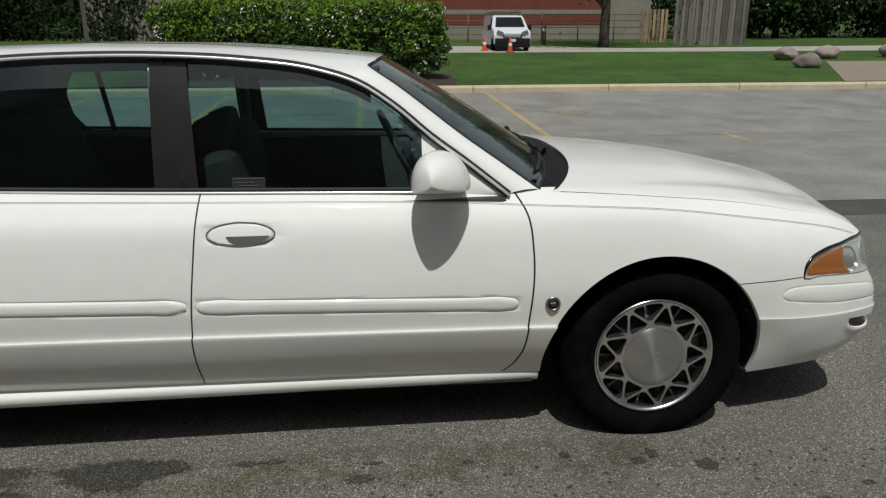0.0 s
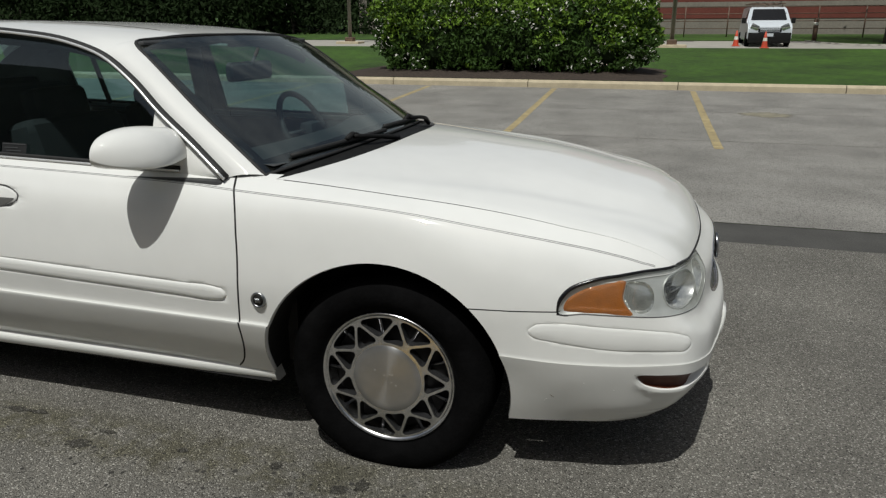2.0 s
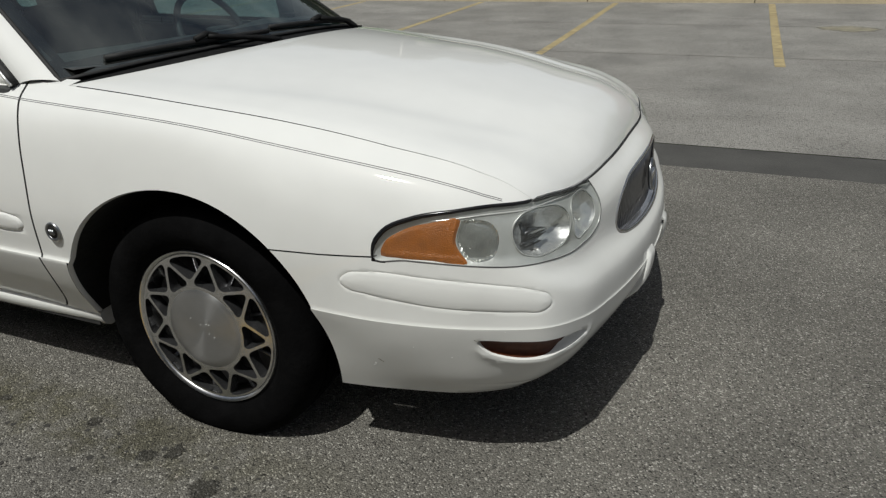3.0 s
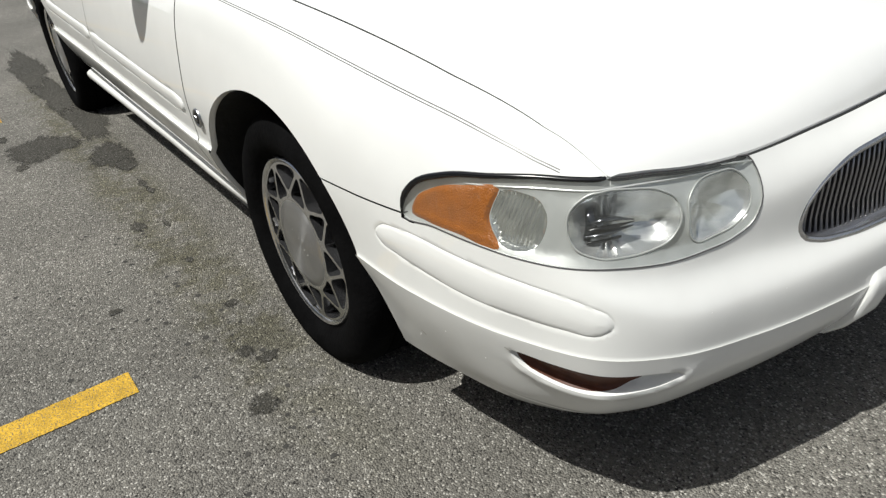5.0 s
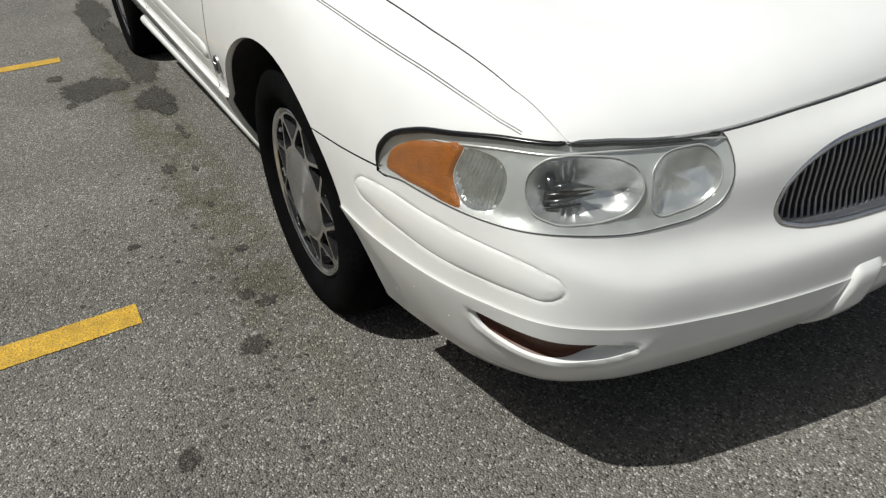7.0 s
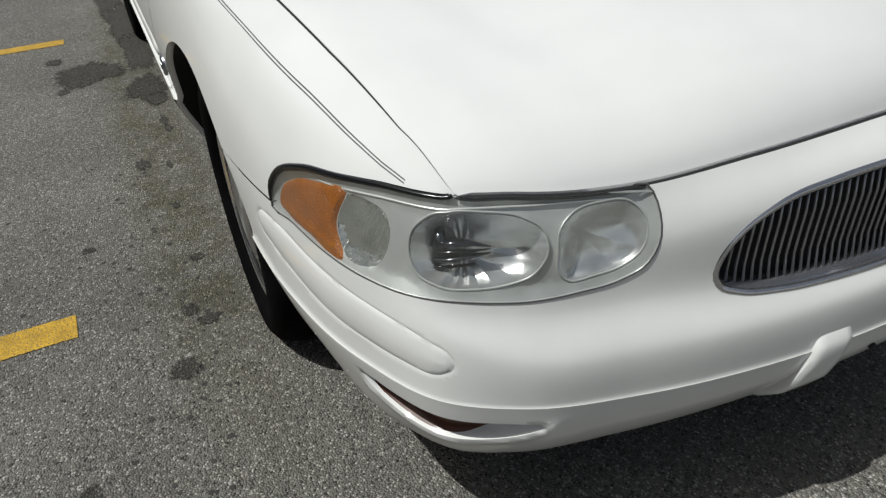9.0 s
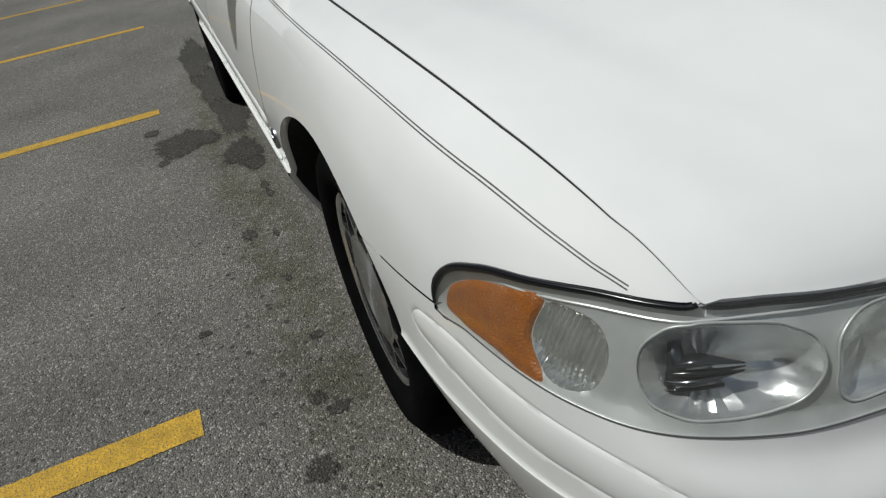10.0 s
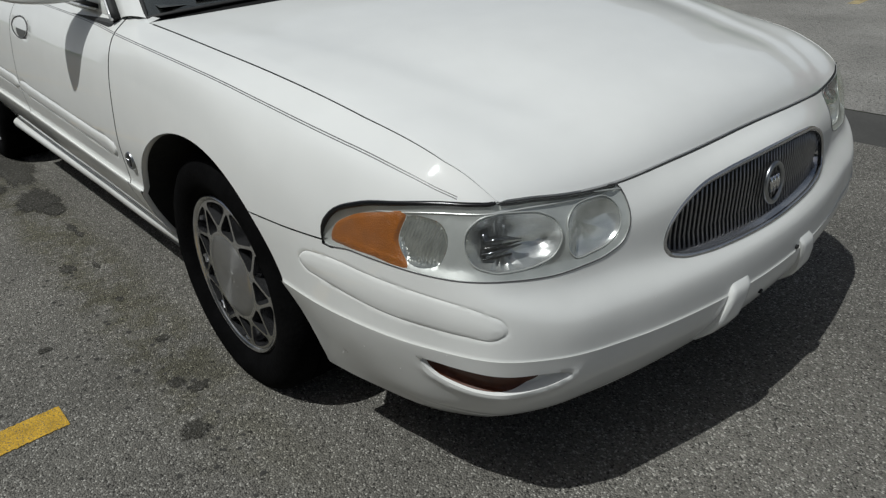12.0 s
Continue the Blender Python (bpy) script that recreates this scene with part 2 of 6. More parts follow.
def shell(s):
    """The lofted body side at distances s along the plan outline: points [column, row, xyz]."""
    p = hermite(wide_chord, wide_base, s)
    e = 1e-3
    tan = hermite(wide_chord, wide_base, s + e) - hermite(wide_chord, wide_base, np.maximum(s - e, 0))
    tan /= np.linalg.norm(tan, axis=1)[:, None]
    tan[s >= chord[-1] - 1e-6] = (0, 1)
    tan[s <= 1e-6] = (0, -1)
    inward = np.stack([-tan[:, 1], tan[:, 0]], 1)
    zi = hermite(wide_chord, wide_prof.reshape(len(wide_prof), -1), s).reshape(len(s), -1, 2)
    v = np.concatenate([np.arange(n) / n + i for i, n in enumerate(LEVEL_STEPS)] + [[len(LEVEL_STEPS)]])
    out = np.zeros((len(s), len(v), 3))
    for i in range(len(s)):
        c = hermite(np.arange(zi.shape[1]), zi[i], v)
        out[i, :, :2] = p[i] + inward[i] * c[:, 1:]
        out[i, :, 2] = c[:, 0]
    return out


def columns():
    """Fine steps round the nose, coarse ones along the doors."""
    s, out = 0.0, []
    while s < chord[-1]:
        out.append(s)
        x = hermite(chord, base, s)[0, 0]
        s += .011 if x > .2 else (.03 if x > -.65 else .06)
    if chord[-1] - out[-1] < .01:
        out.pop()
    return np.array(out + [chord[-1]])

# ---- mesh tools ----
def mesh_object(name, verts, faces, mat, smooth=True):
    me = bpy.data.meshes.new(name)
    me.from_pydata([tuple(map(float, v[:3])) for v in verts], [], [tuple(f) for f in faces])
    me.materials.append(mat)
    if smooth:
        me.polygons.foreach_set("use_smooth", [True] * len(me.polygons))
    me.update()
    return new(name, me)


def part(name, verts, faces, mat, parent, label="", smooth=True, sharp=None):
    ob = mesh_object(name, verts, faces, mat, smooth)
    ob.parent = parent
    if sharp:
        ob.data.set_sharp_from_angle(angle=radians(sharp))
    return tagged(ob, label)


def weld(ob, reach):
    """Join corners that lie closer than reach, so that slivers do not spoil the shading."""
    b = bmesh.new()
    b.from_mesh(ob.data)
    bmesh.ops.remove_doubles(b, verts=b.verts, dist=reach)
    b.to_mesh(ob.data)
    b.free()


def thing(name, label, category, at=(0, 0, 0), group="", kind=""):
    ob = new(name)
    ob.location = at
    ob.empty_display_size = 0.1
    return tagged(ob, label, category, group, kind)


def bm_part(name, bm, mat, parent, label="", smooth=True, sharp=35):
    me = bpy.data.meshes.new(name)
    bm.normal_update()
    bm.to_mesh(me)
    bm.free()
    me.materials.append(mat)
    if smooth:
        me.polygons.foreach_set("use_smooth", [True] * len(me.polygons))
        me.set_sharp_from_angle(angle=radians(sharp))
    ob = new(name, me)
    if parent is not None:
        ob.parent = parent
    return tagged(ob, label)


def box(cx, cy, cz, sx, sy, sz, bevel=0.0, seg=2, m=None):
    bm = bmesh.new()
    bmesh.ops.create_cube(bm, size=1.0)
    for v in bm.verts:
        v.co = Vector((v.co.x * sx, v.co.y * sy, v.co.z * sz))
    if bevel:
        bmesh.ops.bevel(bm, geom=list(bm.edges), offset=bevel, segments=seg, affect="EDGES", profile=0.6)
    if m is not None:
        bm.transform(m)
    bm.transform(Matrix.Translation((cx, cy, cz)))
    return bm


def merge(*bms):
    out = bms[0]
    for b in bms[1:]:
        me = bpy.data.meshes.new("tmp")
        b.to_mesh(me)
        b.free()
        out.from_mesh(me)
        bpy.data.meshes.remove(me)
    return out


def tube(points, radius, sides=8, closed=False, flat=1.0, up=None):
    """A swept tube of that radius (one number or one a point) along points; flat squeezes it across up."""
    p = np.asarray(points, float)
    n = len(p)
    r = np.broadcast_to(np.asarray(radius, float), (n,))
    t = (np.roll(p, -1, 0) - np.roll(p, 1, 0)) if closed else np.gradient(p, axis=0)
    t /= np.linalg.norm(t, axis=1)[:, None] + 1e-12
    verts, faces = [], []
    ref = np.array(up if up is not None else ((0, 0, 1) if abs(t[0, 2]) < 0.9 else (1, 0, 0)), float)
    for i in range(n):
        a = np.cross(t[i], ref)
        a /= np.linalg.norm(a) + 1e-12
        b = np.cross(a, t[i])
        if up is None:
            ref = b
        for k in range(sides):
            w = 2 * math.pi * k / sides
            verts.append(p[i] + r[i] * (math.cos(w) * a + flat * math.sin(w) * b))
    for i in range(n if closed else n - 1):
        j = (i + 1) % n
        for k in range(sides):
            q = (k + 1) % sides
            faces.append((i * sides + k, i * sides + q, j * sides + q, j * sides + k))
    if not closed:
        faces.append(tuple(range(sides - 1, -1, -1)))
        faces.append(tuple(range((n - 1) * sides, n * sides)))
    return verts, faces


def lathe(profile, segs, axis="y"):
    """(radius, along) pairs turned round an axis through the origin."""
    verts, faces = [], []
    for k in range(segs):
        a = 2 * math.pi * k / segs
        for r, y in profile:
            verts.append((r * math.cos(a), y, r * math.sin(a)) if axis == "y" else (r * math.cos(a), r * math.sin(a), y))
    n = len(profile)
    for k in range(segs):
        j = (k + 1) % segs
        for i in range(n - 1):
            faces.append((k * n + i, k * n + i + 1, j * n + i + 1, j * n + i))
    return verts, faces


def grid(points):
    """A quad sheet from an array [i, j, xyz]."""
    a, b = points.shape[:2]
    return points.reshape(-1, points.shape[2]), [(i * b + j, (i + 1) * b + j, (i + 1) * b + j + 1, i * b + j + 1) for i in range(a - 1) for j in range(b - 1)]


def cut(V, F, f):
    """Splits the faces of a sheet along f = 0."""
    d = f(V)
    d = np.where(np.abs(d) < 2e-5, 0.0, d)
    V = [v for v in V]
    seen, out = {}, []
    for face in F:
        s = [d[i] for i in face]
        if min(s) >= 0 or max(s) <= 0:
            out.append(face)
            continue
        pos, neg = [], []
        for k, i in enumerate(face):
            j = face[(k + 1) % len(face)]
            if d[i] >= 0:
                pos.append(i)
            if d[i] <= 0:
                neg.append(i)
            if d[i] * d[j] < 0:
                key = (min(i, j), max(i, j))
                if key not in seen:
                    w = d[key[0]] / (d[key[0]] - d[key[1]])
                    V.append(V[key[0]] * (1 - w) + V[key[1]] * w)
                    seen[key] = len(V) - 1
                pos.append(seen[key])
                neg.append(seen[key])
        d = d if len(d) == len(V) else np.r_[d, np.zeros(len(V) - len(d))]
        out += [tuple(q) for q in (pos, neg) if len(set(q)) > 2]
    return np.array(V), out


def centres(V, F):
    return np.array([V[list(f)].mean(0) for f in F])


def take(V, F, mask):
    """The faces where mask holds, with their own vertices."""
    keep = [f for f, m in zip(F, mask) if m]
    ids = sorted({i for f in keep for i in f})
    new_id = {i: k for k, i in enumerate(ids)}
    return V[ids], [tuple(new_id[i] for i in f) for f in keep]


def outline_distance(P, Q, closed=True):
    """Distance of points P (n, 2) from the outline Q; inside a closed outline it is negative."""
    A, B = Q, np.roll(Q, -1, 0)
    if not closed:
        A, B = Q[:-1], Q[1:]
    best = np.full(len(P), 1e9)
    inside = np.zeros(len(P), bool)
    for a, b in zip(A, B):
        e = b - a
        w = np.clip(((P - a) @ e) / (e @ e + 1e-15), 0, 1)
        best = np.minimum(best, np.hypot(*(P - a - w[:, None] * e).T))
        if closed:
            cross = (a[1] > P[:, 1]) != (b[1] > P[:, 1])
            with np.errstate(divide="ignore", invalid="ignore"):
                inside ^= cross & (P[:, 0] < (b[0] - a[0]) * (P[:, 1] - a[1]) / (b[1] - a[1]) + a[0])
    return np.where(inside, -best, best) if closed else best


def smooth_loop(points, n=90):
    p = np.array(points, float)
    q = np.vstack([p[-2:], p, p[:3]])
    t = np.r_[0, np.cumsum(np.linalg.norm(np.diff(q, axis=0), axis=1))]
    return hermite(t, q, np.linspace(t[2], t[-3], n, endpoint=False))


def smooth_line(points, n=40):
    p = np.array(points, float)
    t = np.r_[0, np.cumsum(np.linalg.norm(np.diff(p, axis=0), axis=1))]
    return hermite(t, p, np.linspace(0, t[-1], n))


def mirrored(V, F):
    W = np.array([v[:3] for v in V], float)
    W[:, 1] *= -1
    return W, [tuple(reversed(f)) for f in F]


def both(V, F):
    """A right-hand sheet joined with its mirror image."""
    W, G = mirrored(V, F)
    n = len(V)
    return np.vstack([np.array([v[:3] for v in V], float), W]), list(F) + [tuple(i + n for i in g) for g in G]


def normals(V, F):
    N = np.zeros((len(V), 3))
    for f in F:
        a = np.cross(V[f[1]][:3] - V[f[0]][:3], V[f[2]][:3] - V[f[0]][:3])
        for i in f:
            N[i] += a
    return N / (np.linalg.norm(N, axis=1)[:, None] + 1e-12)



# ---- the parked car: body ----
car = thing("sedan_car", "white four-door sedan with grey pinstripes parked on asphalt", "car")
S_COLS = columns()
S_END = chord[-1]


def body_sheet():
    """The right-hand body side, with folded lips at its top and bottom edges; columns x, y, z, s."""
    g = shell(S_COLS)
    inward = np.array([0.0, 0.0, 0.0]) - g[:, -1]
    inward[:, 0] = np.where(S_COLS > 5.45, -1.0, np.where(S_COLS < 0.9, 1.0, 0.0)) * np.minimum(1, np.abs(S_COLS - 5.45) * 2)
    inward[:, 2] = 0
    inward /= np.linalg.norm(inward, axis=1)[:, None] + 1e-9
    lip1 = g[:, -1] + inward * 0.004 + np.array((0, 0, -0.003))
    lip2 = g[:, -1] + inward * 0.007 + np.array((0, 0, -0.035))
    under = g[:, 0] + inward * 0.05 + np.array((0, 0, -0.004))
    full = np.concatenate([under[:, None], g, lip1[:, None], lip2[:, None]], 1)
    s = np.repeat(S_COLS[:, None, None], full.shape[1], 1)
    row = np.broadcast_to(np.arange(full.shape[1], dtype=float)[None, :, None], s.shape)
    return g, np.concatenate([full, s, row], 2)


G_BODY, SHEET = body_sheet()
EDGE = G_BODY[:, -1]                      # hood gap and belt line
TOP_ROW = G_BODY.shape[1]                 # rows past this one are the folded lip


def on_body(s, z, out=0.0):
    """A point of the body side at distance s and height z, moved outward."""
    c = shell(np.array([s - 0.004, min(s + 0.004, S_END)]))
    a, b = (np.array([np.interp(z, q[:, 2], q[:, k]) for k in (0, 1)]) for q in c)
    p = (a + b) / 2
    t = (b - a) / (np.linalg.norm(b - a) + 1e-12)
    n = np.array([t[1], -t[0]])
    return np.array([p[0] + n[0] * out, p[1] + n[1] * out, z])


ARCH = (-0.01, 0.285, 0.408)
ARCH_REAR = (-2.86, 0.29, 0.395)
LAMP = smooth_loop([(5.272, .588), (5.274, .615), (5.295, .646), (5.36, .676), (5.45, .691), (5.53, .697), (5.60, .6975), (5.655, .6985), (5.690, .704), (5.72, .711), (5.80, .705), (5.93, .692),
                    (5.974, .686), (5.986, .672), (5.992, .645), (5.988, .61), (5.970, .580), (5.935, .564), (5.87, .558), (5.80, .557), (5.69, .566), (5.58, .572), (5.46, .581), (5.35, .585)], 120)
BUMP_MOULD = smooth_loop([(5.186, .520), (5.205, .542), (5.25, .550), (5.38, .547), (5.537, .535), (5.645, .513), (5.682, .497), (5.689, .480), (5.672, .468), (5.60, .468), (5.515, .473), (5.378, .481), (5.25, .497), (5.20, .507)], 110)
FOG = smooth_loop([(5.513, .392), (5.532, .368), (5.575, .350), (5.64, .342), (5.71, .347), (5.762, .366), (5.70, .385), (5.64, .391), (5.58, .394)], 60)
SCOOP = smooth_loop([(5.506, .393), (5.528, .367), (5.575, .347), (5.64, .339), (5.72, .341), (5.79, .352), (5.82, .366), (5.78, .377), (5.70, .387), (5.64, .393), (5.58, .397)], 80)
GRILLE_HALF = [(6.078, .535), (6.084, .568), (6.115, .606), (6.17, .633), (6.265, .648), (6.36, .6535)]
GRILLE_LOW = [(6.36, .4885), (6.28, .491), (6.183, .497), (6.115, .508), (6.087, .520)]
flip = lambda pts: [(2 * S_END - s, z) for s, z in reversed(pts)]
GRILLE = smooth_loop(GRILLE_HALF + [(S_END, .655)] + flip(GRILLE_HALF) + flip(GRILLE_LOW) + [(S_END, .4875)] + GRILLE_LOW, 140)
def moulding(x0, x1):
    """Outline of a long rounded rubbing strip between x0 (front) and x1."""
    mid = lambda x: .546 + (-.52 - x) * .0275
    h = .0245
    top = [(x, mid(x) + h) for x in np.linspace(x0 - .04, x1 + .04, 9)]
    low = [(x, mid(x) - h) for x in np.linspace(x1 + .04, x0 - .04, 9)]
    return smooth_loop([(x0, mid(x0)), (x0 - .008, mid(x0) + h * .7)] + top + [(x1 + .008, mid(x1) + h * .7), (x1, mid(x1)), (x1 + .008, mid(x1) - h * .7)] + low + [(x0 - .008, mid(x0) - h * .7)], 140)


SIDE_MOULD = moulding(-.518, -1.588)
SIDE_MOULD_REAR = moulding(-1.613, -2.44)
HANDLE = np.array([(-1.4285 + .1075 * math.cos(a), .811 + .0365 * math.sin(a)) for a in np.linspace(0, 2 * math.pi, 60, endpoint=False)])
HANDLE_R = HANDLE + np.array((-1.13, .02))
SEAM_FRONT = smooth_line([(-.56, .245), (-.53, .275), (-.50, .335), (-.481, .48), (-.472, .73), (-.49, .85), (-.535, .93)])
SEAM_REAR = smooth_line([(-1.610, .245), (-1.614, .39), (-1.601, .57), (-1.579, .76), (-1.558, .96)])
SEAM_BACK = smooth_line([(-2.36, .245), (-2.42, .5), (-2.47, .62), (-2.56, .8), (-2.57, .98)])
SEAM_BUMPER = np.array([(4.90, .578), (5.02, .579), (5.14, .581), (5.275, .587)])
STRIPE = smooth_line([(2.0, .935), (3.14, .907), (3.8, .893), (4.10, .8832), (4.25, .8740), (4.40, .8662), (4.55, .8588), (4.70, .8484), (4.79, .8395), (4.88, .8280), (4.995, .8112), (5.097, .7965), (5.182, .7845), (5.257, .7732), (5.326, .7615), (5.377, .7522), (5.43, .7415), (5.48, .7305), (5.524, .719), (5.57, .7055)], 110)


def side_xz(V, limit=5.2):
    """(x, z) of the sheet, with everything past the side moved far off."""
    return np.where((V[:, 3] < limit)[:, None], V[:, [0, 2]], 50.0)


def d_arch(V):
    return np.where(V[:, 3] < 5.4, np.hypot(V[:, 0] - ARCH[0], V[:, 2] - ARCH[1]) - ARCH[2], 9.0)


def d_arch_rear(V):
    return np.where(V[:, 3] < 4.0, np.hypot(V[:, 0] - ARCH_REAR[0], V[:, 2] - ARCH_REAR[1]) - ARCH_REAR[2], 9.0)


def d_rocker(V):
    return np.where((V[:, 0] < -.40) & (V[:, 0] > -2.6) & (V[:, 3] > 1), V[:, 2] - .246, 9.0)


def d_sz(Q, closed=True):
    return lambda V: outline_distance(V[:, [3, 2]], Q, closed)


def d_xz(Q, closed=True):
    return lambda V: outline_distance(side_xz(V), Q, closed)


def line_side(Q, xz):
    """Signed distance from an open line: which side by the nearest piece."""
    def f(V):
        P = side_xz(V) if xz else V[:, [3, 2]]
        best, sign = np.full(len(P), 1e9), np.ones(len(P))
        for a, b in zip(Q[:-1], Q[1:]):
            e = b - a
            w = np.clip(((P - a) @ e) / (e @ e), 0, 1)
            off = P - a - w[:, None] * e
            d = np.hypot(*off.T)
            s = np.where(e[0] * (P[:, 1] - a[1]) - e[1] * (P[:, 0] - a[0]) >= 0, 1.0, -1.0)
            sign = np.where(d < best - 1e-9, s, sign)
            best = np.minimum(best, d)
        return best * sign
    return f


def outward(V):
    """Level outward direction of the plan outline at each point of the sheet."""
    p = hermite(wide_chord, wide_base, S_COLS)
    t = np.gradient(p, axis=0)
    t[0], t[-1] = (0, -1), (0, 1)
    t /= np.linalg.norm(t, axis=1)[:, None]
    n = np.stack([np.interp(V[:, 3], S_COLS, t[:, 1]), np.interp(V[:, 3], S_COLS, -t[:, 0]), np.zeros(len(V))], 1)
    return n / np.linalg.norm(n, axis=1)[:, None]


V, F = grid(SHEET)
F = [tuple(f) for f in F]
for f in (d_arch, d_arch_rear, d_rocker):
    V, F = cut(V, F, f)
C = centres(V, F)
V, F = take(V, F, (d_arch(C) > 0) & (d_arch_rear(C) > 0) & (d_rocker(C) > 0))

# grooves and raised mouldings
raised = []
for dist, height, soft, groove in ((d_sz(BUMP_MOULD), .0036, .030, .0014), (d_xz(SIDE_MOULD), .0055, .018, .003), (d_xz(SIDE_MOULD_REAR), .0055, .018, .003), (d_xz(HANDLE), .0, .01, .006), (d_xz(HANDLE_R), .0, .01, .006)):
    for off in (.0034, -.0034, -.009, -.018, 0.0):
        V, F = cut(V, F, lambda P, o=off: dist(P) - o)
    raised.append((dist, height, soft, groove))
crease = lambda P: np.where((P[:, 3] > 5.25) & (P[:, 4] < TOP_ROW), P[:, 2] - np.interp(P[:, 3], [5.2, 5.5, 5.7, 5.9, S_END], [.262, .250, .240, .236, .236]), 1.0)
for off in (-.004, .004, 0.0):
    V, F = cut(V, F, lambda P, o=off: crease(P) - o)
dz = crease(V)
moves = np.zeros(len(V))
for dist, height, soft, groove in raised:
    d = dist(V)
    moves += height * (1 - (1 - np.clip(-d / soft, 0, 1)) ** 2) * (d < 0)
    moves -= groove * np.clip(1 - np.abs(d) / .0034, 0, 1)
moves -= .0035 * np.clip(1 - np.abs(dz) / .004, 0, 1) * np.clip((V[:, 3] - 5.45) / .15, 0, 1)
V[:, :3] += outward(V) * moves[:, None]

# seams: recessed dark strips
SEAMS = [(line_side(SEAM_FRONT, True), .0032), (line_side(SEAM_REAR, True), .0026), (line_side(SEAM_BACK, True), .0026), (line_side(SEAM_BUMPER, False), .0018)]
for f, w in SEAMS:
    V, F = cut(V, F, f)
    V, F = cut(V, F, lambda P: np.abs(f(P)) - w)
fs = line_side(STRIPE, False)
V, F = cut(V, F, fs)
for w in (.0009, .0023):
    V, F = cut(V, F, lambda P: np.abs(fs(P)) - w)
d_lamp, d_fog, d_grille = d_sz(LAMP), d_sz(FOG), d_sz(GRILLE)
d_scoop = d_sz(SCOOP)
for f in (lambda P: d_scoop(P) - .010, d_scoop, lambda P: d_scoop(P) + .008, d_fog, d_grille, d_lamp):
    V, F = cut(V, F, f)
scoop = d_scoop(V)
push = -.021 * np.clip(-scoop / .010, 0, 1) + .004 * np.exp(-((scoop - .010) / .007) ** 2) * np.clip((.380 - V[:, 2]) / .02, 0, 1)
V[:, :3] += outward(V) * push[:, None]
V, F = cut(V, F, lambda P: d_lamp(P) + .0035)
V, F = cut(V, F, lambda P: d_lamp(P) - .004)

C = centres(V, F)
cx, cz, cs = C[:, 0], C[:, 2], C[:, 3]
in_lip = C[:, 4] > TOP_ROW
in_lamp, in_fog, in_grille = (d_lamp(C) < 0) & ~in_lip, d_fog(C) < 0, d_grille(C) < 0
seam = np.zeros(len(F), bool)
for f, w in SEAMS:
    seam |= (np.abs(f(C)) < w) & (d_lamp(C) > 0)
stripe = (np.abs(fs(C)) > .0009) & (np.abs(fs(C)) < .0023)
stripe &= (cs < 5.566) & (cs > 2.0)
lamp_seal = (d_lamp(C) > 0) & (d_lamp(C) < .004) & (cs < 5.655) & ((cz > .60) | (cs < 5.30))
lamp_lip = in_lip & (d_lamp(C) < 0)
special = in_lamp | lamp_lip | in_fog | in_grille | seam | stripe | lamp_seal
x_front = np.interp(cz, SEAM_FRONT[:, 1], SEAM_FRONT[:, 0])
x_rear = np.interp(cz, SEAM_REAR[:, 1], SEAM_REAR[:, 0])
x_back = np.interp(cz, SEAM_BACK[:, 1], SEAM_BACK[:, 0])
bump_line = np.interp(cs, [5.0, 5.275, 5.45, 5.66], [.579, .60, .64, .66])
front_door = (cx > x_rear) & (cx <= x_front) & (cs < 5)
rear_door = (cx > x_back) & (cx <= x_rear) & (cs > 1.3)
quarter = (cx <= x_back) & (cs > .95) | ((cs <= .95) & (cx < -3))
fender = ~front_door & ~rear_door & ~quarter & (((cx < .30) & (cs < 5.2)) | ((cs < 5.655) & (cz > bump_line)))
fascia = ~front_door & ~rear_door & ~quarter & ~fender
regions = {}
for key, mask in (("front_door", front_door), ("rear_door", rear_door), ("quarter_panel", quarter), ("fender", fender), ("bumper", fascia)):
    regions[key] = take(V, F, mask & ~special)

for name in ("front_door", "rear_door", "quarter_panel", "fender"):
    for flipped in (False, True):
        v, f = regions[name]
        if flipped:
            v, f = mirrored(v, f)
        part(name, v, f, M["paint"], car, sharp=50)
bumper = part("front_bumper", *both(*regions["bumper"]), M["paint_plastic"], car, "white moulded front bumper with small stone chips", sharp=50)
weld(bumper, .0007)

for f, w in SEAMS:
    sv, sf = take(V, F, (np.abs(f(C)) < w) & (d_lamp(C) > 0))
    sv[:, :3] -= normals(sv, sf) * .002
    part("panel_gap", sv, sf, M["gap"], car)
    part("panel_gap", *mirrored(sv, sf), M["gap"], car)
sv, sf = take(V, F, stripe)
part("pinstripe", sv, sf, M["stripe"], car, "thin grey double pinstripe")
part("pinstripe", *mirrored(sv, sf), M["stripe"], car, "thin grey double pinstripe")
sv, sf = take(V, F, lamp_seal)
sv[:, :3] -= normals(sv, sf) * .003
part("lamp_seal", sv, sf, M["lamp_black"], car)
part("lamp_seal", *mirrored(sv, sf), M["lamp_black"], car)
bead = [q for q in LAMP[:70] if q[0] < 5.672 and q[1] > .586]
bead = np.array([on_body(s, z, .0005) for s, z in bead])
for flipped in (False, True):
    v, f = tube(bead, np.interp(np.linspace(0, 1, len(bead)), [0, .08, .3, .6, 1], [.002, .0062, .0056, .0042, .0030]), 8)
    part("lamp_bead", *(mirrored(v, f) if flipped else (v, f)), M["lamp_black"], car, "glossy black bead seal")
sv, sf = take(V, F, lamp_lip)
part("lamp_top", sv, sf, M["silver"], car)
part("lamp_top", *mirrored(sv, sf), M["silver"], car)

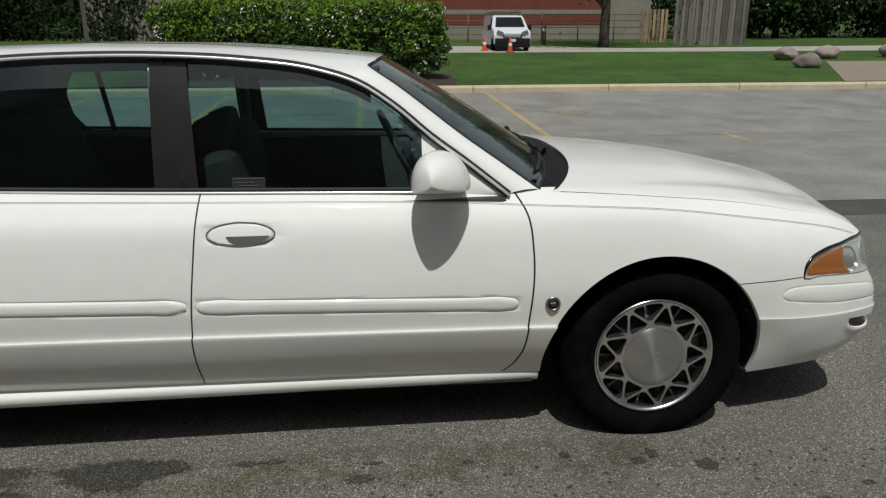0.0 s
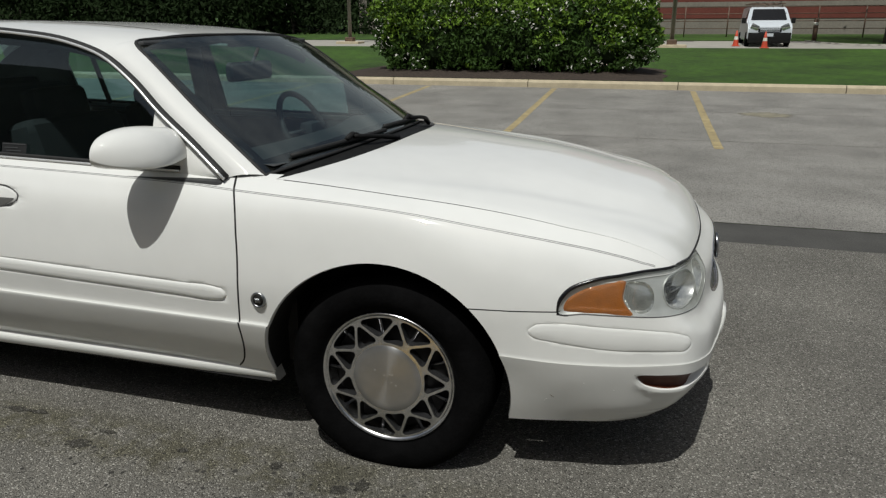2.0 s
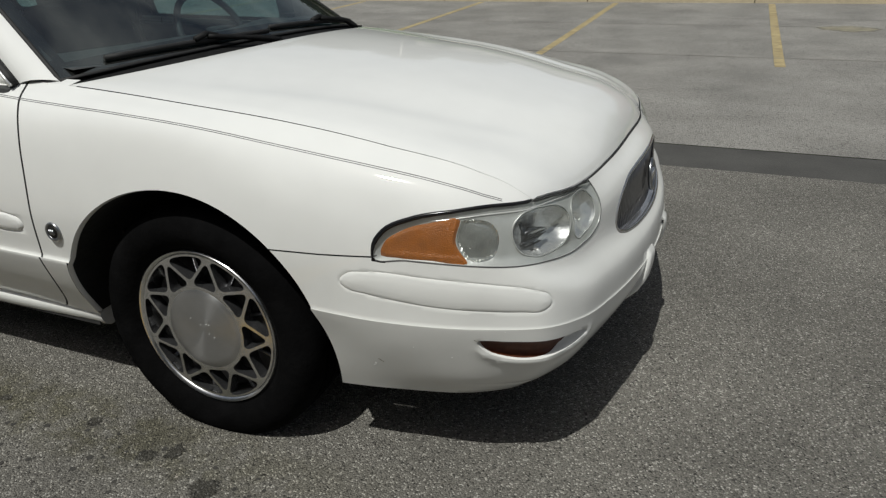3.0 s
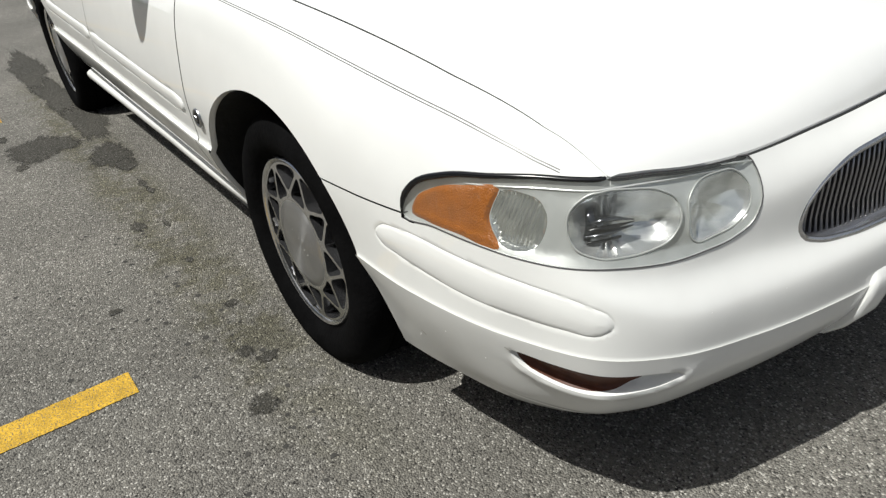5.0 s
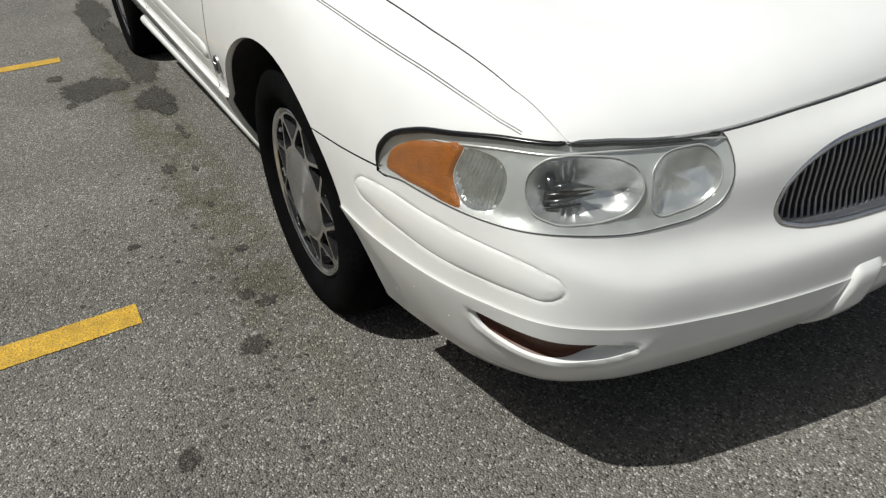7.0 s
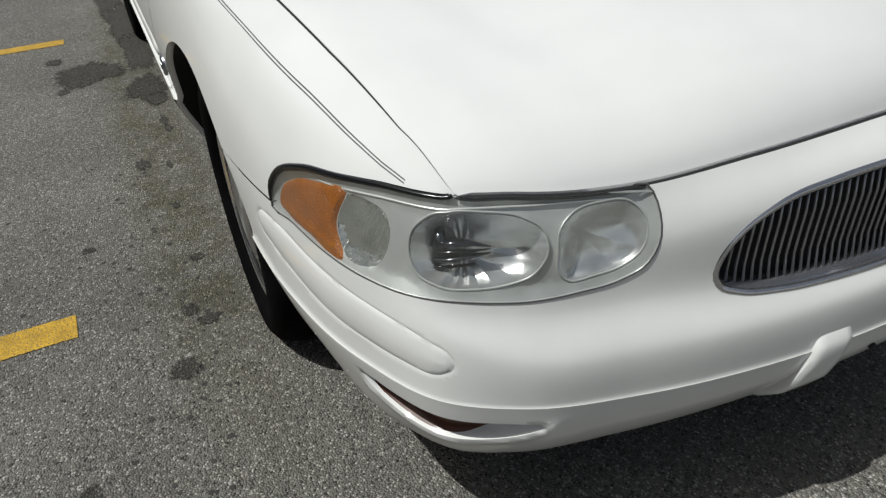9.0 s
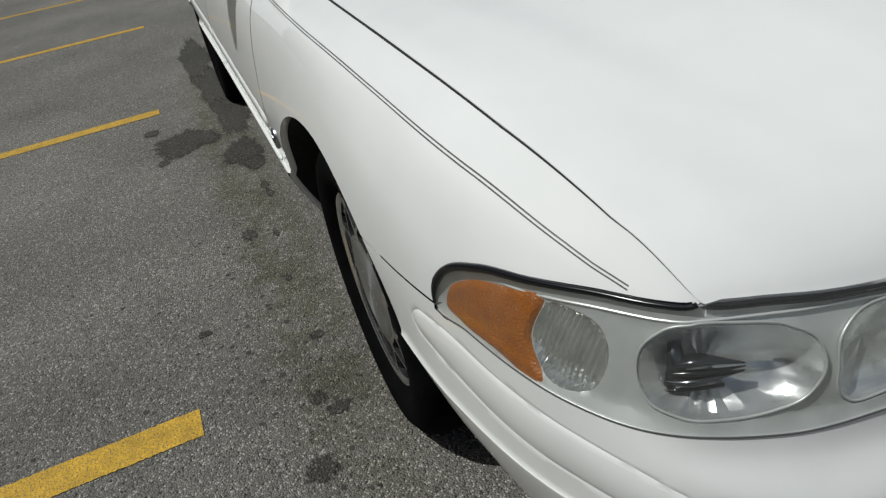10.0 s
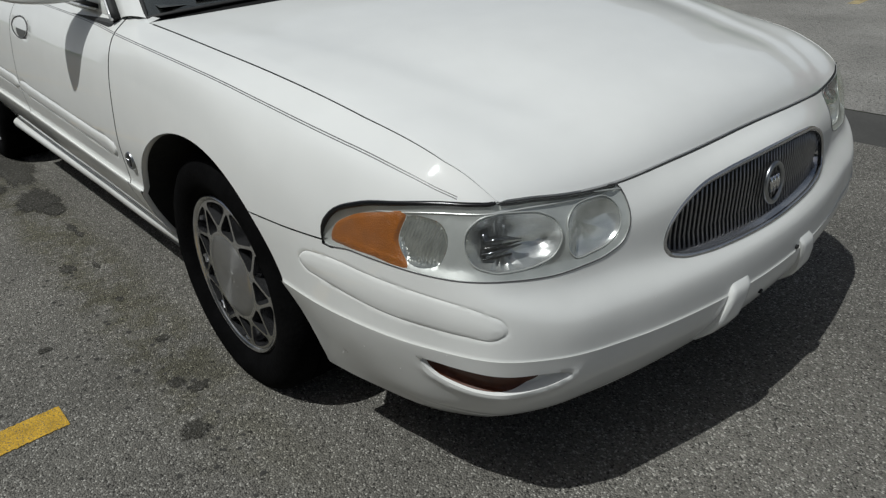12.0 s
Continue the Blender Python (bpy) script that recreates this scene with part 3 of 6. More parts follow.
# amber side marker set into the bumper
sv, sf = take(V, F, in_fog)
part("marker_lamp", sv, sf, M["amber_dark"], bumper, "dull amber marker lamp in the bumper")
part("marker_lamp", *mirrored(sv, sf), M["amber_dark"], bumper, "dull amber marker lamp in the bumper")

# ---- hood ----
def hood_points(nw=69, nt=64):
    i0, i1 = np.argmin(np.abs(EDGE[:, 0] + .375) + (S_COLS < 4) * 9), np.argmin(np.abs(S_COLS - 5.685))
    side, front = EDGE[i0:i1 + 1].copy(), EDGE[i1:].copy()
    side[:, 1] += np.interp(np.linspace(0, 1, len(side)), [0, .6, .9, 1], [.0055, .005, .002, .0012])
    front[:, 0] -= .007
    front[:, 2] += .004
    front[0] = side[-1]
    def along(p, q):
        t = np.r_[0, np.cumsum(np.linalg.norm(np.diff(p, axis=0), axis=1))]
        return np.stack([np.interp(q * t[-1], t, p[:, k]) for k in range(3)], 1)
    tt, ss = 1 - (1 - np.linspace(0, 1, nt)) ** 1.8, np.linspace(0, 1, nw)
    left = along(side, tt)
    right = left * (1, -1, 1)
    near = np.vstack([front, (front[:-1] * (1, -1, 1))[::-1]])
    front_edge = along(near, ss)
    y0 = left[0, 1]
    yr = y0 + (-2 * y0) * ss
    rear = np.stack([-.20 - .175 * np.abs(yr / y0) ** 2.6, yr, .947 - .040 * (yr / y0) ** 2], 1)
    rear[0], rear[-1] = left[0], right[0]
    P = np.zeros((nt, nw, 3))
    for a, t in enumerate(tt):
        for b, s in enumerate(ss):
            P[a, b] = ((1 - t) * rear[b] + t * front_edge[b] + (1 - s) * left[a] + s * right[a]
                       - ((1 - t) * ((1 - s) * rear[0] + s * rear[-1]) + t * ((1 - s) * front_edge[0] + s * front_edge[-1])))
            w = abs(2 * s - 1)
            rise = .024 * min(1, t * 2.2) ** .8 * (1 - t ** 14)
            P[a, b, 2] += rise * (1 - w ** 2.4) + .018 * t ** 4 * (1 - t ** 42) * (1 - w ** 2.4)
            fold = .90 - .29 * t ** 1.6
            P[a, b, 2] += (.0046 * math.exp(-((w - fold) / (.060 if w > fold else .050)) ** 2) - .0022 * math.exp(-((w - fold + .13) / .10) ** 2)) * min(1, 3 * t) * (1 - t ** 20) * (1.0 if s > .5 else .5)
    return P


HP = hood_points()
lip = np.zeros((HP.shape[0] + 2, HP.shape[1] + 2, 3))
lip[1:-1, 1:-1] = HP
lip[0, 1:-1], lip[-1, 1:-1] = HP[0] + (.004, 0, -.02), HP[-1] + (-.004, 0, -.022)
lip[1:-1, 0], lip[1:-1, -1] = HP[:, 0] + (0, .003, -.022), HP[:, -1] + (0, -.003, -.022)
for a, b in ((0, 0), (0, -1), (-1, 0), (-1, -1)):
    lip[a, b] = HP[a if a == 0 else -1, b if b == 0 else -1] + (0, 0, -.022)
hv, hf = grid(lip)
hood = part("hood", hv, hf, M["paint"], car, "smooth white hood", sharp=45)

# dark gap round the hood
for flipped in (False, True):
    ring = EDGE[(S_COLS > 4.36) & (S_COLS < 5.645)] + np.array((0, .002, -.0030))
    v, f = tube(ring, np.interp(np.linspace(0, 1, len(ring)), [0, .55, .8, 1], [.0044, .0036, .0026, .0010]), 6)
    part("hood_gap", *(mirrored(v, f) if flipped else (v, f)), M["gap"], car)
ring = EDGE[S_COLS > 5.660]
ring = np.vstack([ring, (ring[:-1] * (1, -1, 1))[::-1]])
part("hood_gap", *tube(ring + np.array((-.005, 0, -.0035)), .0040, 6), M["gap"], car)

# ---- greenhouse ----
def side_y(z):
    return -.79 + (z - .91) * .29


DRIP = smooth_line([(-.545, .905), (-.70, 1.024), (-.80, 1.096), (-.93, 1.203), (-1.04, 1.272), (-1.18, 1.316), (-1.42, 1.348), (-1.66, 1.361), (-1.92, 1.362), (-2.16, 1.352), (-2.42, 1.325), (-2.68, 1.265), (-2.95, 1.13), (-3.22, .965)], 90)
DRIP3 = np.stack([DRIP[:, 0], side_y(DRIP[:, 1]), DRIP[:, 1]], 1)
WIND_EDGE = smooth_line([(-.43, -.757, .912), (-.555, -.727, 1.0), (-.685, -.695, 1.09), (-.81, -.663, 1.185), (-.925, -.63, 1.27), (-.978, -.610, 1.304), (-.997, -.592, 1.317), (-1.003, -.562, 1.324)], 36)


def drip_z(x):
    return float(np.interp(-x, -DRIP[:, 0], DRIP[:, 1]))


def belt_z(x):
    side = (S_COLS > 1.2) & (S_COLS < 4.9)
    return float(np.interp(x, EDGE[side, 0], EDGE[side, 2]))


def roof_points():
    xs = np.linspace(0, 1, 34)
    ws = 1 - (1 - np.linspace(0, 1, 16)) ** 1.6
    P = np.zeros((len(xs), len(ws), 3))
    for a, r in enumerate(xs):
        xd = -1.03 - r * 1.72
        zd = drip_z(xd)
        xc = -.945 - r * 1.80
        zc = float(np.interp(-xc, [.945, 1.1, 1.3, 1.6, 2.0, 2.4, 2.745], [1.347, 1.364, 1.380, 1.396, 1.402, 1.392, 1.366]))
        for b, w in enumerate(ws):
            P[a, b] = (xc + (xd - xc) * (1 - w) ** 2, side_y(zd) * (1 - w), zd + (zc - zd) * (1 - (1 - w) ** 5))
    return P


rv, rf = grid(roof_points())
rv, rf = both(rv, [tuple(reversed(f)) for f in rf])
part("roof", rv, rf, M["paint"], car, sharp=60)


rp = roof_points()
for flipped in (False, True):
    row = rp[2:, 5] + (0, 0, .0004)
    part("roof_seam", *(mirrored(*tube(row, .0014, 6)) if flipped else tube(row, .0014, 6)), M["gap"], car)


def strip_between(A, B, rows=6, bulge=.012):
    """A curved band from line A to line B."""
    n = len(A)
    P = np.zeros((n, rows, 3))
    for j in range(rows):
        w = j / (rows - 1)
        P[:, j] = A * (1 - w) + B * w
        P[:, j, 2] += bulge * 4 * w * (1 - w) * .7
        P[:, j, 1] -= bulge * 4 * w * (1 - w)
    return P


pd = DRIP3[DRIP3[:, 0] > -1.10]
pd = np.stack([np.interp(np.linspace(0, 1, 36), np.linspace(0, 1, len(pd)), pd[:, k]) for k in range(3)], 1)
for flipped in (False, True):
    v, f = grid(strip_between(pd, WIND_EDGE))
    if flipped:
        v, f = mirrored(v, f)
    part("roof_pillar", v, f, M["paint"], car)
    cp = DRIP3[DRIP3[:, 0] < -2.60]
    rear_edge = cp * (1, 1, 1) + np.array((-.06, .12, .02))
    rear_edge[-1] = (-3.36, -.62, .985)
    v, f = grid(strip_between(cp, rear_edge))
    v2, f2 = grid(strip_between(cp, rear_edge) + np.array((.01, .022, -.012)))
    if flipped:
        v, f = mirrored(v, f)
        v2, f2 = mirrored(v2, f2)
    part("roof_pillar", v, f, M["paint"], car)
    part("pillar_lining", v2, f2, M["headliner"], car)
    # strip of fender between hood corner and pillar foot
    e = EDGE[(S_COLS > 4.14) & (EDGE[:, 0] < -.36) & (S_COLS < 5)]
    inner = np.stack([np.linspace(-.62, -.37, len(e)), np.full(len(e), -.745), np.full(len(e), .915)], 1)
    v, f = grid(strip_between(e - np.array((0, 0, .002)), inner, 4, .0))
    if flipped:
        v, f = mirrored(v, f)
    part("cowl_side", v, f, M["paint"], car)


def screen_points(edge, bottom, top, nw=25, inset=0.0, power=2.3):
    P = np.zeros((len(edge), nw, 3))
    for a, e in enumerate(edge):
        p = a / (len(edge) - 1)
        c = np.array(bottom) * (1 - p) + np.array(top) * p + np.array((0, 0, .012 * 4 * p * (1 - p)))
        for b in range(nw):
            w = 2 * b / (nw - 1) - 1
            k = abs(w) ** power
            P[a, b] = (c[0] + (e[0] - c[0]) * k, w * abs(e[1]), c[2] + (e[2] - c[2]) * k)
    return P


wp = screen_points(WIND_EDGE, (-.30, 0, .950), (-.945, 0, 1.343))
wv, wf = grid(wp)
screen = part("windscreen", wv, [tuple(reversed(f)) for f in wf], M["windscreen"], car, "tinted windscreen with a dark border")
screen.visible_shadow = False
k1, k2 = wp[:, 0] * .3 + wp[:, 1] * .7, wp[:, -1] * .3 + wp[:, -2] * .7
for strip in (np.stack([wp[:, 0], k1], 1), np.stack([k2, wp[:, -1]], 1), wp[:4], wp[-3:]):
    v, f = grid(strip + np.array((-.002, 0, -.003)))
    part("screen_border", v, [tuple(reversed(q)) for q in f], M["lamp_black"], screen, "black border of the windscreen")
border = np.vstack([wp[::-1, 0], wp[0, 1:], wp[1:, -1], wp[-1, -2:0:-1]])
part("screen_seal", *tube(border + (0, 0, .001), .006, 8, closed=True, flat=.6), M["rubber"], screen, "black rubber windscreen seal")
# rear screen
re = np.array([(-3.36, -.62, .985), (-3.16, -.62, 1.11), (-2.95, -.60, 1.22), (-2.76, -.58, 1.335)])
v, f = grid(screen_points(re, (-3.50, 0, .99), (-2.745, 0, 1.362), 17))
rear_glass = part("rear_screen", v, f, M["window"], car)
rear_glass.visible_shadow = False
# boot lid
bl = np.zeros((12, 13, 3))
for a in range(12):
    x = -3.30 - .68 * a / 11
    for b in range(13):
        w = 2 * b / 12 - 1
        bl[a, b] = (x, w * (.76 - .1 * (a / 11) ** 4), .955 + .045 * (1 - abs(w) ** 2.5) - .03 * (a / 11) ** 3)
v, f = grid(bl)
part("boot_lid", v, [tuple(reversed(q)) for q in f], M["paint"], car)


def side_pane(x0, x1, slant0=0.0, slant1=0.0, top=.022, foot=.006, inset=.006, n=24, rows=8):
    """Glass between the belt and the drip line from x0 to x1 (its ends lean by the slants)."""
    P = np.zeros((n, rows, 3))
    for a in range(n):
        for b in range(rows):
            q = b / (rows - 1)
            xa, xb = x0 + slant0 * q, x1 + slant1 * q
            x = xa + (xb - xa) * a / (n - 1)
            lo, hi = belt_z(x) + foot, max(drip_z(x) - top, belt_z(x) + foot + .001)
            z = lo + (hi - lo) * q
            P[a, b] = (x, side_y(z) + inset - .007 * 4 * q * (1 - q), z)
    return P


for flipped in (False, True):
    m = (lambda v, f: mirrored(v, f)) if flipped else (lambda v, f: (v, f))
    for nm, x0, x1, s0, s1, lab in (("door_glass", -1.575, -.74, -.025, 0.0, "tinted door window"), ("door_glass", -2.62, -1.70, -.02, -.012, "tinted rear door window")):
        pane = part(nm, *m(*grid(side_pane(x0, x1, s0, s1))), M["window"], car, lab)
        pane.visible_shadow = False
    v, f = grid(side_pane(-1.707, -1.567, -.007, -.029, top=.006, inset=-.004, n=8))
    part("door_pillar", *m(v, f), M["pillar"], car, "black door pillar trim")
    v, f = grid(side_pane(-3.12, -2.55, 0, -.03, top=.004, inset=-.003, n=10))
    part("quarter_pillar", *m(v, f), M["paint"], car)
    v, f = grid(side_pane(-3.12, -2.53, 0, -.035, top=.004, inset=.03, n=10))
    part("quarter_lining", *m(v, f), M["dash"], car)
    curve = np.zeros((8, 12, 3))
    for b in range(12):
        q = b / 11
        front = -2.545 + .10 * abs(2 * q - .9) ** 2.2
        for a in range(8):
            x = -2.98 + (front + 2.98) * a / 7
            z = belt_z(x) + (drip_z(front) - .004 - belt_z(x)) * q
            curve[a, b] = (x, side_y(z) + .034, z)
    rail_x = np.linspace(-2.62, -1.0, 26)
    header = np.array([[(x, side_y(z) + .036 + .05 * q, z) for q, z in zip((0, .4, 1), (drip_z(x) - .006, drip_z(x) - .040, drip_z(x) - .052))] for x in rail_x])
    part("header_trim", *m(*grid(header)), M["headliner"], car, "grey trim above the door windows")
    part("quarter_trim", *m(*grid(curve)), M["dash"], car, "dark rounded trim behind the rear door window")
    part("window_divider", *m(*tube(np.array([(-2.365, side_y(.95), .95), (-2.385, side_y(1.32), 1.32)]), .014, 8)), M["rubber"], car)
    c = np.array([(-1.612 - .052 * q, side_y(z) - .0045, z) for q, z in zip(np.linspace(0, 1, 8), np.linspace(.94, 1.35, 8))])
    part("pillar_gap", *m(*tube(c, .0035, 6)), M["gap"], car)
    # white mirror sail ahead of the door glass
    v, f = grid(side_pane(-.835, -.56, 0, 0, top=.012, foot=-.012, inset=-.003, n=10))
    part("mirror_sail", *m(v, f), M["paint_plastic"], car)
    # drip moulding, window rubber and belt moulding
    d3 = DRIP3[:70] + np.array((.000, -.026, .000))
    part("drip_moulding", *m(*tube(d3, .0052, 8)), M["trim"], car, "thin chrome drip moulding")
    part("window_rubber", *m(*tube(DRIP3[:72] + np.array((-.001, -.014, .001)), .0135, 8)), M["rubber"], car)
    bx = np.linspace(-2.6, -.72, 40)
    bl3 = np.array([(x, side_y(belt_z(x)) - .014, belt_z(x) + .004) for x in bx])
    part("belt_moulding", *m(*tube(bl3, .0055, 8, flat=.7)), M["trim"], car, "thin bright belt moulding")
    part("belt_rubber", *m(*tube(bl3 + np.array((0, .008, .008)), .007, 8)), M["rubber"], car)
    part("window_trim", *m(*tube(np.array([(-1.713, side_y(z) - .006, z) for z in np.linspace(1.20, 1.335, 6)]), .0035, 6)), M["chrome"], car)

    # sill
    prof_y = [(-.77, .262), (-.796, .253), (-.808, .245), (-.813, .235), (-.808, .215), (-.798, .201), (-.784, .193), (-.74, .195)]
    xs = np.concatenate([np.linspace(-2.47, -.6, 20), np.linspace(-.55, -.421, 7)])
    P = np.zeros((len(xs), len(prof_y), 3))
    for a, x in enumerate(xs):
        k = max(0.0, (x + .75) / .35)
        rear = max(0.0, -1.2 - x) * .014
        for b, (y, z) in enumerate(prof_y):
            P[a, b] = (x, y + .006 * k - rear, z + .003 * k * (z < .25))
    v, f = grid(P)
    part("sill", *m(v, [tuple(reversed(q)) for q in f] + [tuple(range(len(v) - len(prof_y), len(v)))]), M["paint_plastic"], car, "white flared sill", sharp=50)
    # wheel arch lips and liners
    for cx0, cz0, r0, a0 in ((*ARCH, -12), (*ARCH_REAR, -5)):
        lipv = []
        for a in np.linspace(math.radians(a0), math.radians(184), 60):
            px, pz = cx0 + r0 * math.cos(a), cz0 + r0 * math.sin(a)
            s_here = float(np.interp(px, hermite(wide_chord, wide_base, S_COLS[(S_COLS > 1)])[:np.argmin(np.abs(S_COLS - 5.5)), 0], S_COLS[S_COLS > 1][:np.argmin(np.abs(S_COLS - 5.5))]))
            q = on_body(s_here, max(pz, .205), 0)
            lipv.append([(px, q[1] + .001, pz), (px - .004 * math.cos(a), q[1] + .010, pz - .004 * math.sin(a)), (px - .003 * math.cos(a), q[1] + .016, pz - .003 * math.sin(a)), (px + .03 * math.cos(a), -.45, pz + .03 * math.sin(a))])
        lipv = np.array(lipv)
        part("arch_lip", *m(*grid(lipv[:, :3])), M["paint"], car, sharp=60)
        part("wheel_liner", *m(*grid(lipv[:, 2:])), M["liner"], car, "black wheel well liner")
        wall = [(cx0, -.45, cz0)] + [tuple(q[3]) for q in lipv]
        part("wheel_liner", *m(wall, [(0, k, k + 1) for k in range(1, len(wall) - 1)]), M["liner"], car, "black wheel well liner")

# underbody
part("underbody", *(lambda b: ([v.co[:] for v in b.verts], [[v.index for v in f.verts] for f in b.faces]))(box(-1.5, 0, .21, 4.6, 1.0, .08)), M["steel"], car, smooth=False)
bm = merge(box(-1.42, 0, .225, 1.96, 1.60, .05), box(-3.6, 0, .30, .7, 1.5, .05), box(.58, 0, .245, .42, 1.26, .03))
bm_part("floor_pan", bm, M["steel"], car, smooth=False)
# hidden plates added in the nose to block sun leaking onto the ground
bm_part("splash_tray", box(.60, 0, .47, .62, 1.22, .04, .01, 1), M["steel"], car)
for side in (-1, 1):
    bm_part("splash_shield", box(.50, .70 * side, .44, .28, .17, .02, .005, 1), M["steel"], car)
bm_part("engine_cover", merge(box(.30, 0, .55, 1.0, .9, .3, .05), box(-.40, 0, .55, .04, 1.4, .62)), M["steel"], car)

# cowl panel and wipers
cow = np.zeros((10, 31, 3))
for b in range(31):
    w = 2 * b / 30 - 1
    y = w * .752
    xh = -.20 - .175 * abs(w) ** 2.6
    zh = .947 - .040 * w * w
    k = abs(w) ** 2.3
    xg, zg = -.30 + (-.43 + .30) * k - .03, .950 + (.912 - .950) * k + .012
    for a in range(10):
        q = a / 9
        cow[a, b] = (xh + .012 + (xg - xh - .012) * q, y, zh - .012 + (zg - zh + .004) * q - .010 * math.sin(math.pi * q))
v, f = grid(cow)
part("cowl_panel", v, f, M["black"], car, "black plastic cowl panel")
for flipped, y0, y1 in ((0, -.62, -.02), (1, .02, .62)):
    pts = []
    for q in np.linspace(0, 1, 12):
        y = y0 + (y1 - y0) * q
        k = abs(y / .757) ** 2.3
        pts.append((-.305 - .13 * k - .022 * (1 - q), y, .967 - .037 * k + .009 * (1 - q)))
    pts = np.array(pts)
    wiper = part("wiper", *tube(pts, .0075, 6, flat=1.2), M["rubber"], car, "black wiper blade and arm")
    mid = pts[6]
    arm = np.array([(-.240 - .13 * abs(y1), y1 - .02, .942 - .03 * abs(y1)), (-.27 - .06 * abs(y1), (y1 + mid[1]) / 2, .962), tuple(mid + (.004, 0, .012))])
    part("wiper_arm", *tube(smooth_line(arm, 10), [.012] * 4 + [.009] * 6, 6), M["black"], wiper)
    part("wiper_joint", *tube(np.array([mid + (0, -.05, .008), mid + (0, 0, .02), mid + (0, .05, .008)]), .010, 6), M["black"], wiper)


# ---- wheels ----
WHEEL_Y, WHEEL_Z = .830, .294


def make_wheel():
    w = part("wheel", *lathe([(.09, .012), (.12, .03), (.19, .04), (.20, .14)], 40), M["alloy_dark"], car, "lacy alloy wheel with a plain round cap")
    tread = [(.222, .0), (.232, -.012), (.245, -.022), (.268, -.030), (.297, -.027), (.320, -.012), (.331, .008), (.3345, .03), (.335, .045), (.329, .047), (.329, .053), (.335, .055), (.3365, .09),
             (.330, .092), (.330, .099), (.3365, .101), (.3365, .14), (.330, .142), (.330, .149), (.335, .151), (.334, .18), (.325, .20), (.29, .215), (.222, .21)]
    part("tyre", *lathe(tread, 72), M["tyre"], w, "dusty black tyre", sharp=40)
    part("rim", *lathe([(.195, .045), (.2035, .012), (.206, .002), (.2105, -.006), (.2175, -.009), (.2225, -.004), (.224, .004), (.222, .02)], 72), M["alloy"], w, sharp=40)
    # hub and barrel coloured dark for the shade behind the spokes
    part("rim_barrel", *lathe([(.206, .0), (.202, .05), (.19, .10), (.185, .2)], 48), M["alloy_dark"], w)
    part("centre_cap", *lathe([(.0, -.012), (.05, -.0118), (.09, -.0110), (.1115, -.0098), (.1140, -.0075), (.1140, .004)], 56), M["alloy_cap"], w, "plain brushed centre cap", sharp=40)
    count, lead = 9, radians(-2)
    rr, aa = np.linspace(.1125, .2075, 30), np.linspace(0, 2 * math.pi, 481)
    P = np.stack([rr[None, :] * np.cos(aa)[:, None], np.zeros((len(aa), len(rr))), rr[None, :] * np.sin(aa)[:, None]], 2)
    P[-1] = P[0]
    nodes = []
    for k in range(2 * count):
        a = math.pi * k / count + lead
        nodes.append((.130 if k % 2 == 0 else .2045) * np.array((math.cos(a), math.sin(a))))

    def lace(V):
        """Below zero on the zigzag spokes, the hub and the rim, with rounded corners where they meet."""
        Q = V[:, [0, 2]]
        r = np.hypot(*Q.T)
        d = np.full(len(Q), 1.0)
        for k in range(2 * count):
            p0, p1 = nodes[k], nodes[(k + 1) % (2 * count)]
            e = p1 - p0
            w = np.clip(((Q - p0) @ e) / (e @ e), 0, 1)
            here = np.hypot(*(Q - p0 - w[:, None] * e).T) - .0042
            mixed = np.clip(.5 + .5 * (here - d) / .018, 0, 1)
            d = here * (1 - mixed) + d * mixed - .018 * mixed * (1 - mixed)
        for ring in (r - .1225, .2020 - r):
            mixed = np.clip(.5 + .5 * (ring - d) / .018, 0, 1)
            d = ring * (1 - mixed) + d * mixed - .018 * mixed * (1 - mixed)
        return d

    fv, ff = cut(*grid(P), lace)
    fv, ff = take(fv, ff, lace(centres(fv, ff)) < 0)
    fv[:, 1] = -.003 - .006 * np.clip((.2 - np.hypot(fv[:, 0], fv[:, 2])) / .08, 0, 1)
    part("wheel_face", fv, ff, M["alloy"], w, "machined lace spokes", sharp=40)
    seen = collections.Counter(tuple(sorted((round(x, 6) for x in (*fv[i], *fv[j])))) for f in ff for i, j in zip(f, f[1:] + f[:1]))
    spot = lambda p: tuple(round(float(x), 5) for x in p)
    rim_edges = [(fv[i], fv[j]) for f in ff for i, j in zip(f, f[1:] + f[:1])
                 if seen[tuple(sorted((round(x, 6) for x in (*fv[i], *fv[j]))))] == 1 and .1135 < math.hypot(*((fv[i] + fv[j]) / 2)[[0, 2]]) < .2065]
    root = {}

    def find(p):
        while root.setdefault(p, p) != p:
            p = root[p]
        return p

    for p0, p1 in rim_edges:
        root[find(spot(p0))] = find(spot(p1))
    walls = collections.defaultdict(list)
    for p0, p1 in rim_edges:
        walls[find(spot(p0))].append((p0, p1))
    for edges in walls.values():
        wv_, wf_ = [], []
        for p0, p1 in edges:
            n0 = len(wv_)
            wv_ += [p0, p1, p1 * (1, 0, 1) + (0, .026, 0), p0 * (1, 0, 1) + (0, .026, 0)]
            wf_.append((n0, n0 + 3, n0 + 2, n0 + 1))
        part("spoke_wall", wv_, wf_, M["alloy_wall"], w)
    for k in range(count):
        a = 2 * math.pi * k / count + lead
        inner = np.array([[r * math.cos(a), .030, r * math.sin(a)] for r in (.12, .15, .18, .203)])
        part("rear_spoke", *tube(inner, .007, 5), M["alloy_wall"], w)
    part("brake_disc", *lathe([(.0, .06), (.14, .06), (.14, .075)], 40), M["steel"], w)
